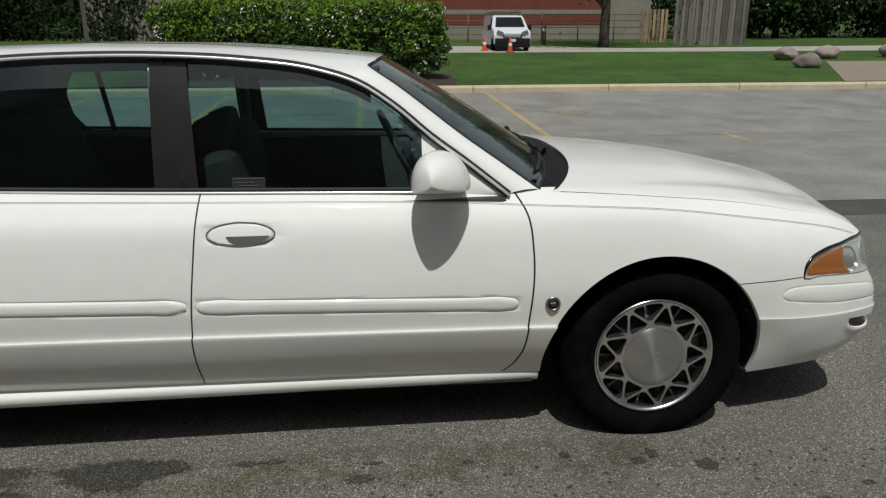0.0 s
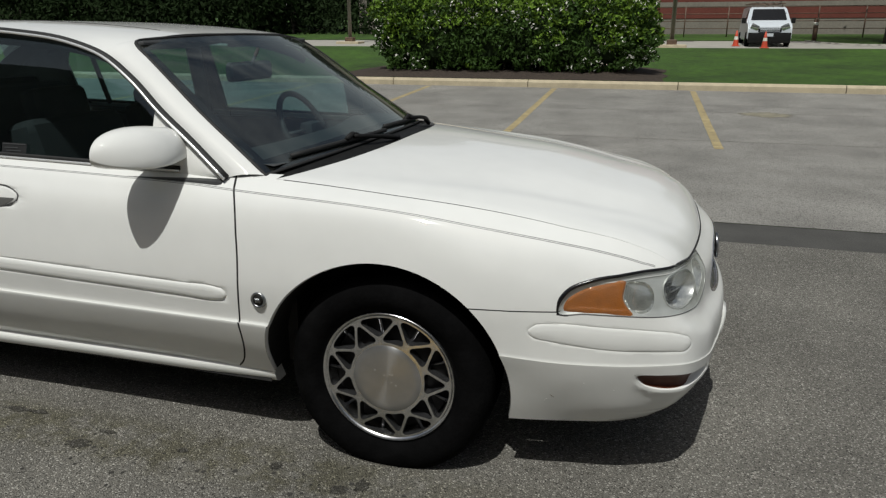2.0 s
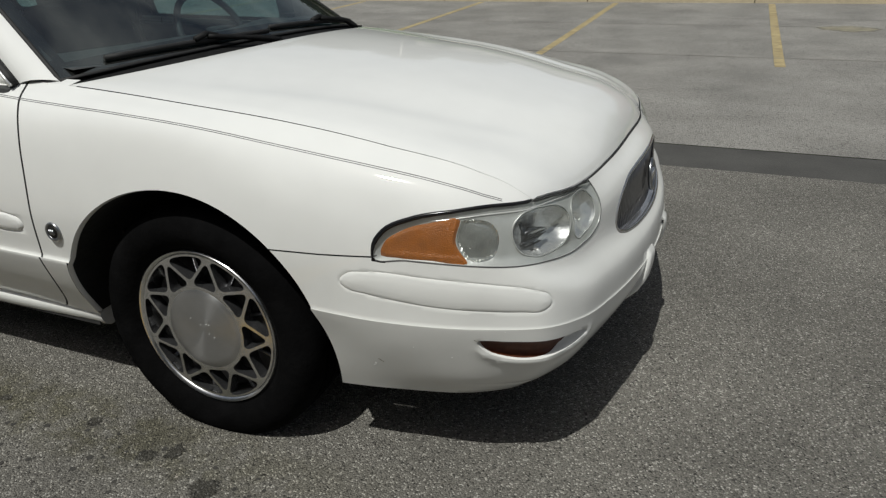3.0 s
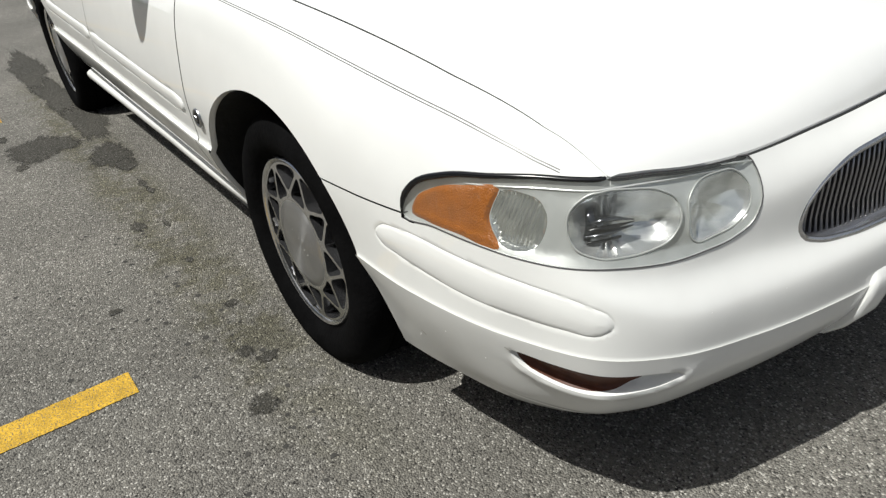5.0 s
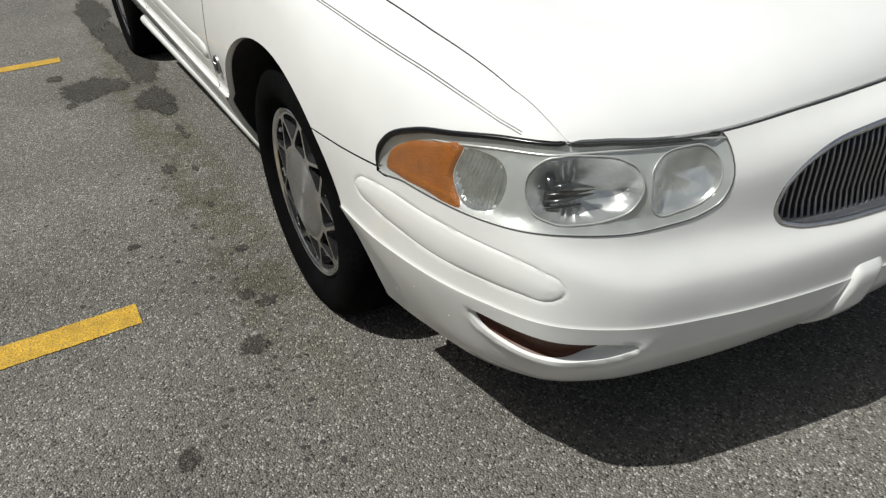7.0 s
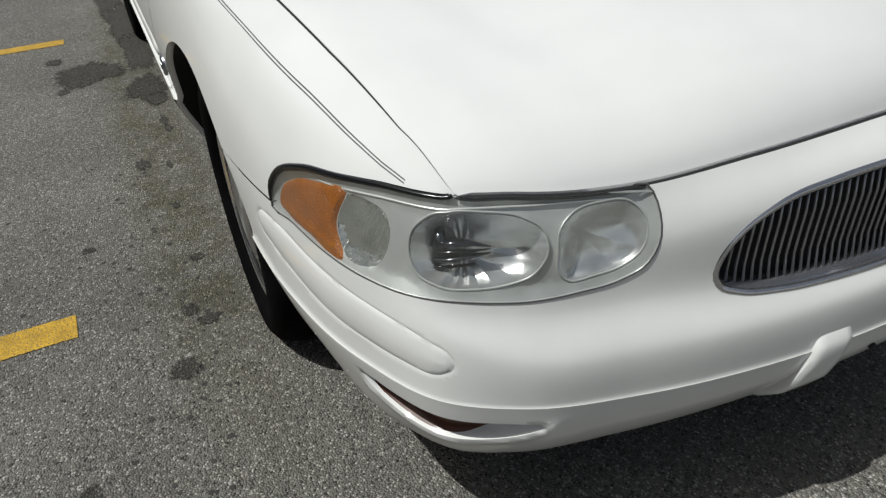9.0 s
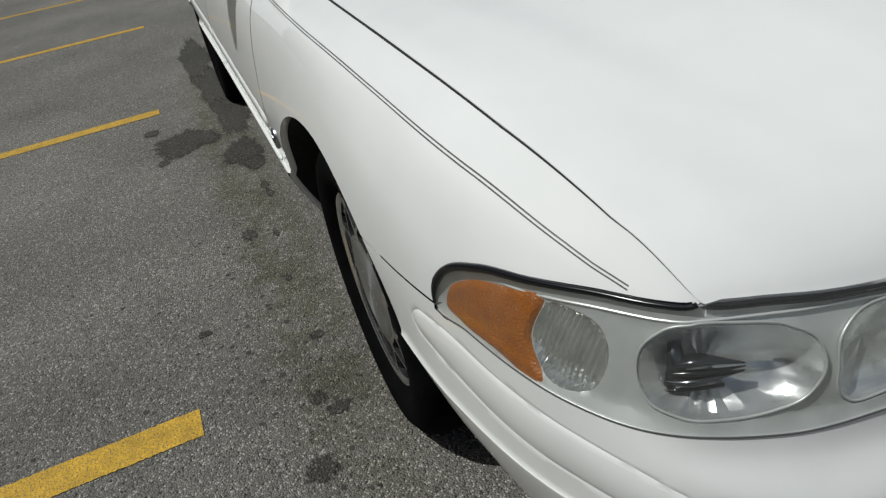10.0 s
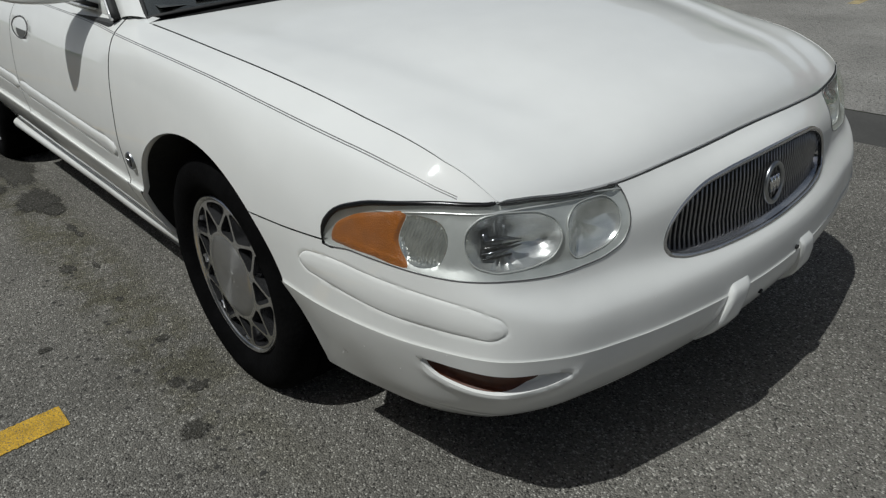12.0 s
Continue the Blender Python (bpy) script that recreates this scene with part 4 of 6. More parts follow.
    for x, z in ((-.045, .012), (-.012, .008), (.004, .018), (.018, -.006), (.034, -.010), (.012, .020)):
        part("cap_mark", *tube(np.array([(x - .0016, -.0110, z), (x + .0016, -.0110, z + .002)]), .0016, 5), M["paint"], w)
    return w


wheel = make_wheel()
wheel.scale = (1.02, 1.02, 1.02)
wheel.matrix_basis = pose(0, -WHEEL_Y, WHEEL_Z, 0, 18, 0) @ Matrix.Diagonal((1.02, 1.02, 1.02, 1))
for x, y, turn, rot in ((-2.85, -WHEEL_Y - .025, 0, 40), (0, WHEEL_Y + .032, 180, 10), (-2.85, WHEEL_Y + .057, 180, 70)):
    c = copy_thing(wheel, pose(x, y, WHEEL_Z, 0, rot, turn))


# ---- headlamps ----
def bowl(v, dist, depth, reach):
    return depth * np.clip(1 - (1 - np.clip(-dist / reach, 0, 1)) ** 2, 0, 1)


AMBER = smooth_loop([(5.288, .595), (5.297, .623), (5.335, .650), (5.40, .669), (5.468, .672), (5.462, .655), (5.458, .63), (5.470, .607), (5.486, .589), (5.40, .588), (5.33, .589)], 70)
CORNER = smooth_loop([(5.470, .671), (5.51, .674), (5.542, .665), (5.556, .645), (5.557, .62), (5.545, .595), (5.52, .587), (5.486, .593), (5.470, .61), (5.460, .63), (5.463, .655)], 60)
LOW = smooth_loop([(5.592, .624), (5.592, .650), (5.612, .670), (5.665, .679), (5.73, .678), (5.79, .668), (5.826, .648), (5.832, .622), (5.812, .594), (5.77, .580), (5.71, .577), (5.65, .582), (5.61, .596)], 80)
HIGH = smooth_loop([(5.846, .615), (5.851, .643), (5.873, .661), (5.92, .667), (5.955, .662), (5.972, .645), (5.975, .618), (5.965, .597), (5.943, .581), (5.902, .573), (5.860, .574), (5.846, .590)], 70)

lv, lf = take(V, F, in_lamp)
for q in (AMBER, CORNER, LOW, HIGH):
    for off in (0.0, -.007, -.016):
        lv, lf = cut(lv, lf, lambda P: d_sz(q)(P) - off)
FLUTE = .0076
for k in range(32):
    lv, lf = cut(lv, lf, lambda P: np.where((P[:, 3] > 5.452) & (P[:, 3] < 5.565), P[:, 3] - P[:, 2] * .25 - 5.286 - k * FLUTE / 2, 1.0))
for sc, zc, count in ((5.70, .640, 11), (5.69, .628, 9), (5.89, .64, 7)):
    for k in range(count):
        a = math.pi * k / count
        lv, lf = cut(lv, lf, lambda P: np.where(np.abs(P[:, 3] - sc) < .14, (P[:, 2] - zc) * math.cos(a) - (P[:, 3] - sc) * math.sin(a), 1.0))
ln = .906 * outward(lv) + np.array((0, 0, .423))
da, dc, dl, dh = (d_sz(q)(lv) for q in (AMBER, CORNER, LOW, HIGH))
rim_d = d_lamp(lv)
inner = lv.copy()
depth = .0015 + .009 * np.clip(-rim_d / .020, 0, 1)
ridge = np.maximum(np.exp(-(dl / .0035) ** 2), np.exp(-(dh / .0035) ** 2)) * .0015


def facets(P, sc, zc, count, amount):
    """A fan of flat segments round the bulb."""
    a = np.arctan2(P[:, 2] - zc, P[:, 3] - sc) * count / (2 * math.pi)
    return amount * (np.abs((a % 1.0) - .5) * 2) * np.clip(np.hypot(P[:, 2] - zc, P[:, 3] - sc) / .05, 0, 1)


fan_low = np.where(lv[:, 3] > 5.71, facets(lv, 5.70, .640, 11, .0042) * np.clip((.655 - lv[:, 2]) / .02, 0, 1), facets(lv, 5.69, .628, 9, .008))
depth = depth - ridge + np.where(dl < 0, bowl(lv, dl, .040, .055) + fan_low * np.clip(-dl / .012, 0, 1), 0) + np.where(dh < 0, bowl(lv, dh, .018, .045) + facets(lv, 5.89, .64, 7, .0042) * np.clip((.655 - lv[:, 2]) / .02, 0, 1) * np.clip(-dh / .012, 0, 1), 0)
surround = depth
depth = np.where(da < 0, np.maximum(.002, surround - .006 * np.clip(-da / .006, 0, 1)), depth)
flutes = .0036 * np.abs(((lv[:, 3] - lv[:, 2] * .25 - 5.286) / FLUTE) % 1.0 * 2 - 1) + .05 * np.clip(.632 - lv[:, 2], 0, .05)
depth = np.where((dc < 0) & (da >= 0), surround + (.006 + flutes) * np.clip(-dc / .006, 0, 1) * np.clip(da / .004, 0, 1), depth)
inner[:, :3] -= ln * depth[:, None]
LC = centres(lv, lf)
cda, cdc, cdl, cdh = (d_sz(q)(LC) for q in (AMBER, CORNER, LOW, HIGH))
sel = {"amber": cda < 0, "corner": (cdc < 0) & (cda >= 0), "low": cdl < 0, "high": cdh < 0}
rest = ~(sel["amber"] | sel["corner"] | sel["low"] | sel["high"])
edge_seal = rest & (d_lamp(LC) > -.0035)
for flipped in (False, True):
    m = (lambda v, f: mirrored(v, f)) if flipped else (lambda v, f: (v, f))
    lamp = part("headlamp", *m(*take(inner, lf, rest & ~edge_seal)), M["silver"], car, "headlamp with amber indicator and clear cover", sharp=50)
    part("lamp_edge", *m(*take(inner, lf, edge_seal)), M["silver"], lamp)
    part("indicator", *m(*take(inner, lf, sel["amber"])), M["amber"], lamp, "amber indicator")
    part("corner_reflector", *m(*take(inner, lf, sel["corner"])), M["fluted"], lamp, "fluted clear corner reflector", smooth=False)
    part("dipped_reflector", *m(*take(inner, lf, sel["low"])), M["reflector"], lamp, sharp=14)
    part("main_reflector", *m(*take(inner, lf, sel["high"])), M["reflector"], lamp, sharp=16)
    for outline, rad, dep in ((LOW, .0017, -.008), (HIGH, .0016, -.008)):
        loop = np.array([on_body(q, z, dep) for q, z in outline])
        part("bezel_ring", *m(*tube(loop, rad, 6, closed=len(loop) > 50)), M["silver"], lamp)
    loop = np.array([on_body(q, z, -.0005) for q, z in LAMP if z < np.interp(q, S_COLS, EDGE[:, 2]) - .004])
    part("lamp_rim", *m(*tube(loop, .0019, 6)), M["silver"], lamp)
    ridge_line = smooth_line([(5.40, .6685), (5.50, .6775), (5.62, .6805), (5.74, .6815), (5.85, .676), (5.955, .665)], 40)
    part("housing_ridge", *m(*tube(np.array([on_body(q, z, -.0085) for q, z in ridge_line]), .0016, 6)), M["trim"], lamp)
    under = np.array([on_body(q, z, .0004) for q, z in LAMP if z < .60 or q > 5.972])
    part("lamp_gap", *m(*tube(under, .0014, 6)), M["stripe"], lamp)
    cover = lv.copy()
    cover[:, :3] += ln * .001
    lens = part("lens", *m(*take(cover, lf, d_lamp(LC) < 0)), M["lens"], lamp, "slightly hazy clear lens")
    lens.visible_shadow = False
    blade = np.linspace(5.624, 5.748, 11)
    girth = np.array([.003, .007, .010, .012, .0125, .012, .0105, .0085, .0062, .0042, .0018])
    part("bulb_shield", *m(*tube(np.array([on_body(q, .624 + .008 * math.sin(math.pi * (q - 5.624) / .124), -.028) for q in blade]), girth * .8, 8, flat=.5)), M["shield"], lamp)
    part("bulb_shield", *m(*tube(np.array([on_body(q, .604 + .010 * (q - 5.624) / .124, -.030) for q in blade]), girth * .75, 8, flat=.5)), M["shield"], lamp)
    part("shield_gap", *m(*tube(np.array([on_body(q, .615 + .007 * (q - 5.624) / .124, -.026) for q in blade]), girth * .35, 6)), M["lamp_black"], lamp)
    part("shield_gap", *m(*tube(np.array([on_body(q, .593 + .006 * (q - 5.64) / .1, -.032) for q in np.linspace(5.632, 5.725, 8)]), .0022, 6)), M["lamp_black"], lamp)
    part("shield_bracket", *m(*tube(np.array([on_body(5.628, .648, -.034), on_body(5.640, .624, -.027), on_body(5.634, .596, -.034)]), [.006, .010, .006], 6, flat=.5)), M["shield"], lamp)

# ---- grille ----
GR = np.array([on_body(s, z, -.004) if s <= S_END else on_body(2 * S_END - s, z, -.004) * (1, -1, 1) for s, z in GRILLE])
grille = part("grille", *tube(GR, .0065, 8, closed=True), M["grille_chrome"], car, "dark grille with thin upright bars in a chrome surround")
gv, gf = take(V, F, in_grille)
gv[:, :3] += normals(gv, gf) * -.035
part("grille_backing", *both(gv, gf), M["liner"], grille)
mid_g = GR.mean(0)
shelf = np.stack([GR + (-.002, 0, 0), mid_g + (GR - mid_g) * (1, .985, .94) + (-.012, 0, 0), mid_g + (GR - mid_g) * (1, .972, .88) + (-.030, 0, 0)], 1)
shelf = np.concatenate([shelf, shelf[:1]])
part("grille_reveal", *grid(shelf), M["grille_chrome"], grille, "chrome reveal inside the grille surround")
# near-black ring that paints the shadow line within the surround
inner_ring = mid_g + (GR - mid_g) * (1, .985, .955) + (.002, 0, 0)
part("grille_shadow_line", *tube(inner_ring, .0022, 6, closed=True), M["gap"], grille)
ys = np.arange(-.335, .336, .0142)
for y in ys:
    sy = float(np.interp(-abs(y), hermite(wide_chord, wide_base, np.linspace(5.9, S_END, 60))[:, 1], np.linspace(5.9, S_END, 60)))
    zlo = float(np.interp(sy, [q[0] for q in reversed(GRILLE_LOW)] + [S_END], [q[1] for q in reversed(GRILLE_LOW)] + [.4875])) + .004
    zhi = float(np.interp(sy, [q[0] for q in GRILLE_HALF] + [S_END], [q[1] for q in GRILLE_HALF] + [.655])) - .004
    if zhi - zlo < .02:
        continue
    pts = []
    for q in np.linspace(0, 1, 5):
        p = on_body(sy, zlo + (zhi - zlo) * q, -.012 - .010 * (1 - q))
        pts.append((p[0], p[1] if y < 0 else -p[1], p[2]))
    part("grille_bar", *tube(np.array(pts), .0028, 4, up=(0, 1, 0)), M["grille_bar"], grille)
bc = on_body(S_END - .002, .580, .004)
ring = np.array([(bc[0] - .10 * .042 * math.sin(a), .036 * math.cos(a), bc[2] + .043 * math.sin(a)) for a in np.linspace(0, 2 * math.pi, 28, endpoint=False)])
emblem = part("emblem", *tube(ring, .0065, 8, closed=True), M["chrome_dull"], grille, "round chrome emblem with three plain shields")
for yy in (-.014, 0, .014):
    part("emblem_shield", *tube(np.array([(bc[0], yy - .006, bc[2] + .018), (bc[0] + .002, yy, bc[2]), (bc[0], yy + .004, bc[2] - .018)]), .006, 6), M["chrome"], emblem)

# bumper guards, bolt, badge
for flipped in (False, True):
    m = (lambda v, f: mirrored(v, f)) if flipped else (lambda v, f: (v, f))
    P = np.zeros((12, 8, 3))
    for a, q in enumerate(np.linspace(0, 1, 12)):
        z = .412 - .146 * q
        s0, s1 = 6.252 - .05 * q, 6.316 - .035 * q
        reach = float(np.interp(z, [.266, .29, .32, .36, .390, .402, .412], [-.040, -.014, .003, .010, .010, .006, -.006]))
        for b, (w, o) in enumerate(((-.04, -.030), (0.0, -.006), (.08, -.001), (.22, 0.0), (.78, 0.0), (.92, -.001), (1, -.006), (1.04, -.030))):
            sw = s0 + (s1 - s0) * w
            p, p2 = hermite(wide_chord, wide_base, [sw, sw + .004])
            tan_ = (p2 - p) / np.linalg.norm(p2 - p)
            P[a, b] = (*(p + np.array((tan_[1], -tan_[0])) * (reach + o)), z)
    v, f = grid(P)
    cap = [tuple(range(7, -1, -1))]
    part("bumper_guard", *m(v, [tuple(reversed(q)) for q in f] + [tuple(reversed(cap[0]))]), M["paint_plastic"], bumper, "white moulded bumper guard", sharp=40)
    c = on_body(4.337, .542, .002)
    rv_, rf_ = lathe([(.0, -.004), (.016, -.005), (.0185, -.002)], 24)
    part("fender_badge", *m(*(np.array(rv_) + c, rf_)), M["alloy_dark"], car, "small round fender badge")
    rv_, rf_ = lathe([(.018, .002), (.0185, -.004), (.023, -.0060), (.0265, -.003), (.027, .003)], 24)
    part("badge_ring", *m(*(np.array(rv_) + c, rf_)), M["chrome_dull"], car)
    for dx in (-.006, 0, .006):
        part("badge_shield", *m(*tube(np.array([c + (dx - .002, -.006, .007), c + (dx + .002, -.006, -.007)]), .0028, 6)), M["chrome_dull"], car)
for y, z in ((.10, .395), (-.045, .335)):
    p = on_body(S_END - abs(y), z, 0)
    part("bolt", *tube(np.array([(p[0] - .004, y, z), (p[0] + .005, y, z)]), .006, 8), M["gap"], bumper)

# stone chips in the bumper paint
for sc, zc, r in ((5.358, .368, .0016), (5.448, .345, .0017), (5.252, .294, .0017), (5.247, .287, .0013), (5.57, .425, .0012), (5.86, .470, .0014), (6.02, .462, .0012)):
    p = on_body(sc, zc, .0008)
    q = on_body(sc + .01, zc, .0008) - p
    q /= np.linalg.norm(q)
    ring_ = [p + q * r * math.cos(a) * (1 + .4 * math.cos(3 * a + sc * 40)) + np.array((0, 0, 1)) * r * math.sin(a) for a in np.linspace(0, 2 * math.pi, 9)[:-1]]
    part("stone_chip", ring_, [tuple(range(8))], M["chip"], bumper, smooth=False)

# dark scuffs low on the bumper's corner
M["scuff"] = material("dark_scuff", (.36, .34, .29), .8, vary=.3, scale=90)
for line, r in (([(5.262, .312), (5.275, .303)], .0022), ([(5.50, .402), (5.512, .396)], .0010)):
    rub = [[on_body(a, z - r * k, .0006), on_body(a, z + r * k, .0006)] for (a, z), k in zip(smooth_line(line, 8), (.2, 1, .5, 1.1, .7, .4, .9, .2))]
    part("scuff_mark", *grid(np.array(rub)), M["scuff"], bumper)

# ---- door mirrors and handles ----
def mirror_shape():
    """A rounded pod with a flat underside, steep behind and sloping in front, from the sail out to its tip."""
    v, f = [], []
    n, k = 20, 32
    for i in range(n + 1):
        q = math.sin(math.pi / 2 * i / n)
        fat = max(.03, (1 - max(0.0, (q - .40) / .60) ** 2.5) ** .5) * (.80 + .20 * math.sin(math.pi / 2 * min(1.0, q / .5)))
        xc, y = -.782 - .048 * q, -.775 - .282 * q
        for j in range(k):
            a = 2 * math.pi * j / k
            ca, sa = math.cos(a), math.sin(a)
            ahead = (.116 if ca > 0 else .076) * (.45 + .55 * fat if ca > 0 else fat)
            if sa > 0:
                z = .958 + .036 * (1 - fat) + .113 * fat * sa ** (1.0 if ca > 0 else .85)
            else:
                z = .958 + .036 * (1 - fat) - .013 * fat * abs(sa) ** .6
            v.append((xc + ahead * fat * math.copysign(abs(ca) ** .9, ca), y, z))
    for i in range(n):
        for j in range(k):
            b = (j + 1) % k
            f.append((i * k + j, i * k + b, (i + 1) * k + b, (i + 1) * k + j))
    f.append(tuple(range(k - 1, -1, -1)))
    f.append(tuple(range(n * k, (n + 1) * k)))
    bmx = bmesh.new()
    vs_ = [bmx.verts.new(p) for p in v]
    for q in f:
        bmx.faces.new([vs_[i] for i in q])
    bmesh.ops.recalc_face_normals(bmx, faces=bmx.faces)
    bmx.verts.index_update()
    out = [p.co[:] for p in bmx.verts], [tuple(p.index for p in q.verts) for q in bmx.faces]
    bmx.free()
    return out


for flipped in (False, True):
    m = (lambda v, f: mirrored(v, f)) if flipped else (lambda v, f: (v, f))
    part("door_mirror", *m(*mirror_shape()), M["paint_plastic"], car, "white rounded door mirror", sharp=60)
    for off, zz in ((0.0, 0.0), (-1.13, .02)):
        hx = -1.43 + off
        s_here = hx + 4.739
        # half-moon patch on the door skin, its grey painting the finger recess's shade
        rows = []
        for x in np.linspace(-.045, .092, 16):
            t = (x + .045) / .137
            h = .030 * max(0.03, math.sin(math.pi * t ** .8)) ** .6
            rows.append([on_body(s_here + x, .806 + zz - h * q, .0012) for q in (1.0, .6, .3, 0.0)])
        part("handle_recess", *m(*grid(np.array(rows))), M["recess"], car, "shaded finger recess of the door handle")
        loop = np.array([on_body(4.739 + x, z, .0005) for x, z in (HANDLE if off == 0.0 else HANDLE_R)])
        part("handle_groove", *m(*tube(loop, .0022, 5, closed=True)), M["stripe"], car)

# leaflet on the door glass
leaflet = part("window_sticker", [(-1.461, side_y(.938) - .004, .938), (-1.354, side_y(.937) - .004, .937), (-1.353, side_y(.976) - .004, .976), (-1.460, side_y(.978) - .004, .978)], [(0, 1, 2, 3)], M["seat"], car, "small dark sticker with pale bars on the door window", smooth=False)
for z0, z1, x0, x1 in ((.972, .976, -1.458, -1.356), (.939, .943, -1.458, -1.356), (.950, .953, -1.44, -1.375), (.960, .963, -1.45, -1.39)):
    part("sticker_bar", [(x0, side_y(z0) - .006, z0), (x1, side_y(z0) - .006, z0), (x1, side_y(z1) - .006, z1), (x0, side_y(z1) - .006, z1)], [(0, 1, 2, 3)], M["dash"], leaflet, smooth=False)

# ---- cabin ----
def seat(x, y, name, rest=True):
    bm = merge(box(x, y, .48, .52, .50, .20, .06, 3), box(x - .30, y, .755, .15, .50, .56, .06, 3, Matrix.Rotation(radians(-14), 4, "Y")))
    s = bm_part(name, bm, M["seat"], car, "dark grey cloth seat")
    if rest:
        bm_part("headrest", box(x - .40, y, 1.07 if y < 0 else 1.025, .11, .27, .14, .045, 3, Matrix.Rotation(radians(-10), 4, "Y")), M["seat"], s)
        part("headrest_post", *tube(np.array([(x - .375, y - .05, .98), (x - .395, y - .05, 1.06)]), .006, 6), M["chrome_dull"], s)
    return s


seat(-1.19, -.38, "front_seat")
seat(-1.31, .38, "front_seat")
rear_seat = bm_part("rear_seat", merge(box(-2.20, 0, .50, .52, 1.30, .22, .06, 3), box(-2.50, 0, .80, .18, 1.30, .58, .06, 3, Matrix.Rotation(radians(-20), 4, "Y"))), M["seat"], car, "dark grey rear bench")
for y in (-.38, .38):
    bm_part("headrest", box(-2.64, y, 1.06, .10, .30, .12, .04, 3), M["seat"], rear_seat)
bm_part("rear_shelf", box(-2.98, 0, .96, .62, 1.30, .03, .01), M["dash"], car)
dash_p = np.zeros((9, 21, 3))
for a in range(9):
    q = a / 8
    for b in range(21):
        w = 2 * b / 20 - 1
        dash_p[a, b] = (-.36 - .40 * q - .06 * w * w, w * .72, .935 + .018 * math.sin(math.pi * q) - .14 * max(0, q - .7) / .3 + .02 * math.exp(-((w - .52) / .2) ** 2) * math.sin(math.pi * q))
v, f = grid(dash_p)
dashboard = part("dashboard", v, f, M["dash"], car, "dark padded dashboard")
bm_part("dashboard_front", box(-.78, 0, .66, .06, 1.42, .44, .02), M["dash"], dashboard)
wheel_c = np.array((-.88, .38, .897))
hoop = []
for a in np.linspace(0, 2 * math.pi, 36, endpoint=False):
    hoop.append(wheel_c + np.array((.19 * math.sin(a) * -.45, .19 * math.cos(a), .19 * math.sin(a) * .89)))
steering = part("steering_wheel", *tube(np.array(hoop), .014, 8, closed=True), M["dash"], car, "dark steering wheel")
for a in (0, math.pi, -math.pi / 2):
    tip = wheel_c + np.array((.18 * math.sin(a) * -.45, .18 * math.cos(a), .18 * math.sin(a) * .89))
    part("steering_spoke", *tube(np.array([wheel_c + (.02, 0, 0), tip]), .016, 6, flat=.6), M["dash"], steering)
bm_part("steering_hub", box(*(wheel_c + (.03, 0, -.01)), .07, .12, .10, .02), M["dash"], steering)
part("steering_column", *tube(np.array([wheel_c, wheel_c + (.25, 0, -.12)]), .03, 8), M["dash"], steering)
for y in (-.80, .80):
    bm_part("door_lining", box(-1.55, y, .62, 2.0, .05, .56, .02), M["dash"], car)
    k = 1 if y > 0 else -1
    part("seat_belt", *tube(np.array([(-1.68, .69 * k, 1.20), (-1.66, .70 * k, 1.0), (-1.60, .70 * k, .75)]), .022, 4, flat=.1, up=(0, 1, 0)), M["belt"], car, "grey seat belt")
    part("inner_pillar", *tube(np.array([(-1.66, .71 * k, .92), (-1.655, .66 * k, 1.12), (-1.65, .615 * k, 1.33)]), .055, 8, flat=.5), M["dash"], car)
    part("pillar_lining", *tube(np.array([(-.50, .72 * k, .94), (-.75, .675 * k, 1.10), (-1.0, .62 * k, 1.27)]), .022, 8), M["headliner"], car)
hp = roof_points()[:, 2:] - np.array((0, 0, .03))
hv, hf = both(*grid(hp))
part("headliner", hv, hf, M["headliner"], car, "grey cloth headliner")
mirror_in = bm_part("interior_mirror", box(-.80, -.20, 1.205, .035, .30, .072, .025, 3), M["dash"], car, "interior mirror")
part("mirror_stem", *tube(np.array([(-.82, -.10, 1.285), (-.79, -.20, 1.23)]), .008, 6), M["dash"], mirror_in)
for y in (-.36, .36):
    bm_part("sun_visor", box(-1.04, y, 1.305, .15, .46, .015, .006, 2, Matrix.Rotation(radians(-8), 4, "Y")), M["headliner"], car)


# ---- the far half of the body stands a little further out ----
for ob in car.children_recursive:
    top = ob
    while top.parent is not car:
        top = top.parent
    if top.name.startswith("wheel") and not top.name.startswith("wheel_liner"):
        continue
    co = np.empty(len(ob.data.vertices) * 3)
    ob.data.vertices.foreach_get("co", co)
    co = co.reshape(-1, 3)
    u = np.clip((co[:, 1] + .55) / 1.1, 0, 1)
    co[:, 1] += .032 * u * u * (3 - 2 * u)
    far = np.clip((co[:, 1] - .25) / .4, 0, 1) * np.clip((co[:, 2] - .55) / .15, 0, 1) * np.clip((co[:, 0] + .5) / .6, 0, 1)
    co[:, 2] -= .004 * far
    ob.data.vertices.foreach_set("co", co.ravel())
    ob.data.update()


# ---- ground ----
def gz(y):
    """The lot is level round the car and rises gently beyond the gutter."""
    t = max(0.0, y - 5.2)
    return -.016 + (.043 * (t - 1.2 * (1 - math.exp(-t / 1.2))) if t > 0 else 0.0)


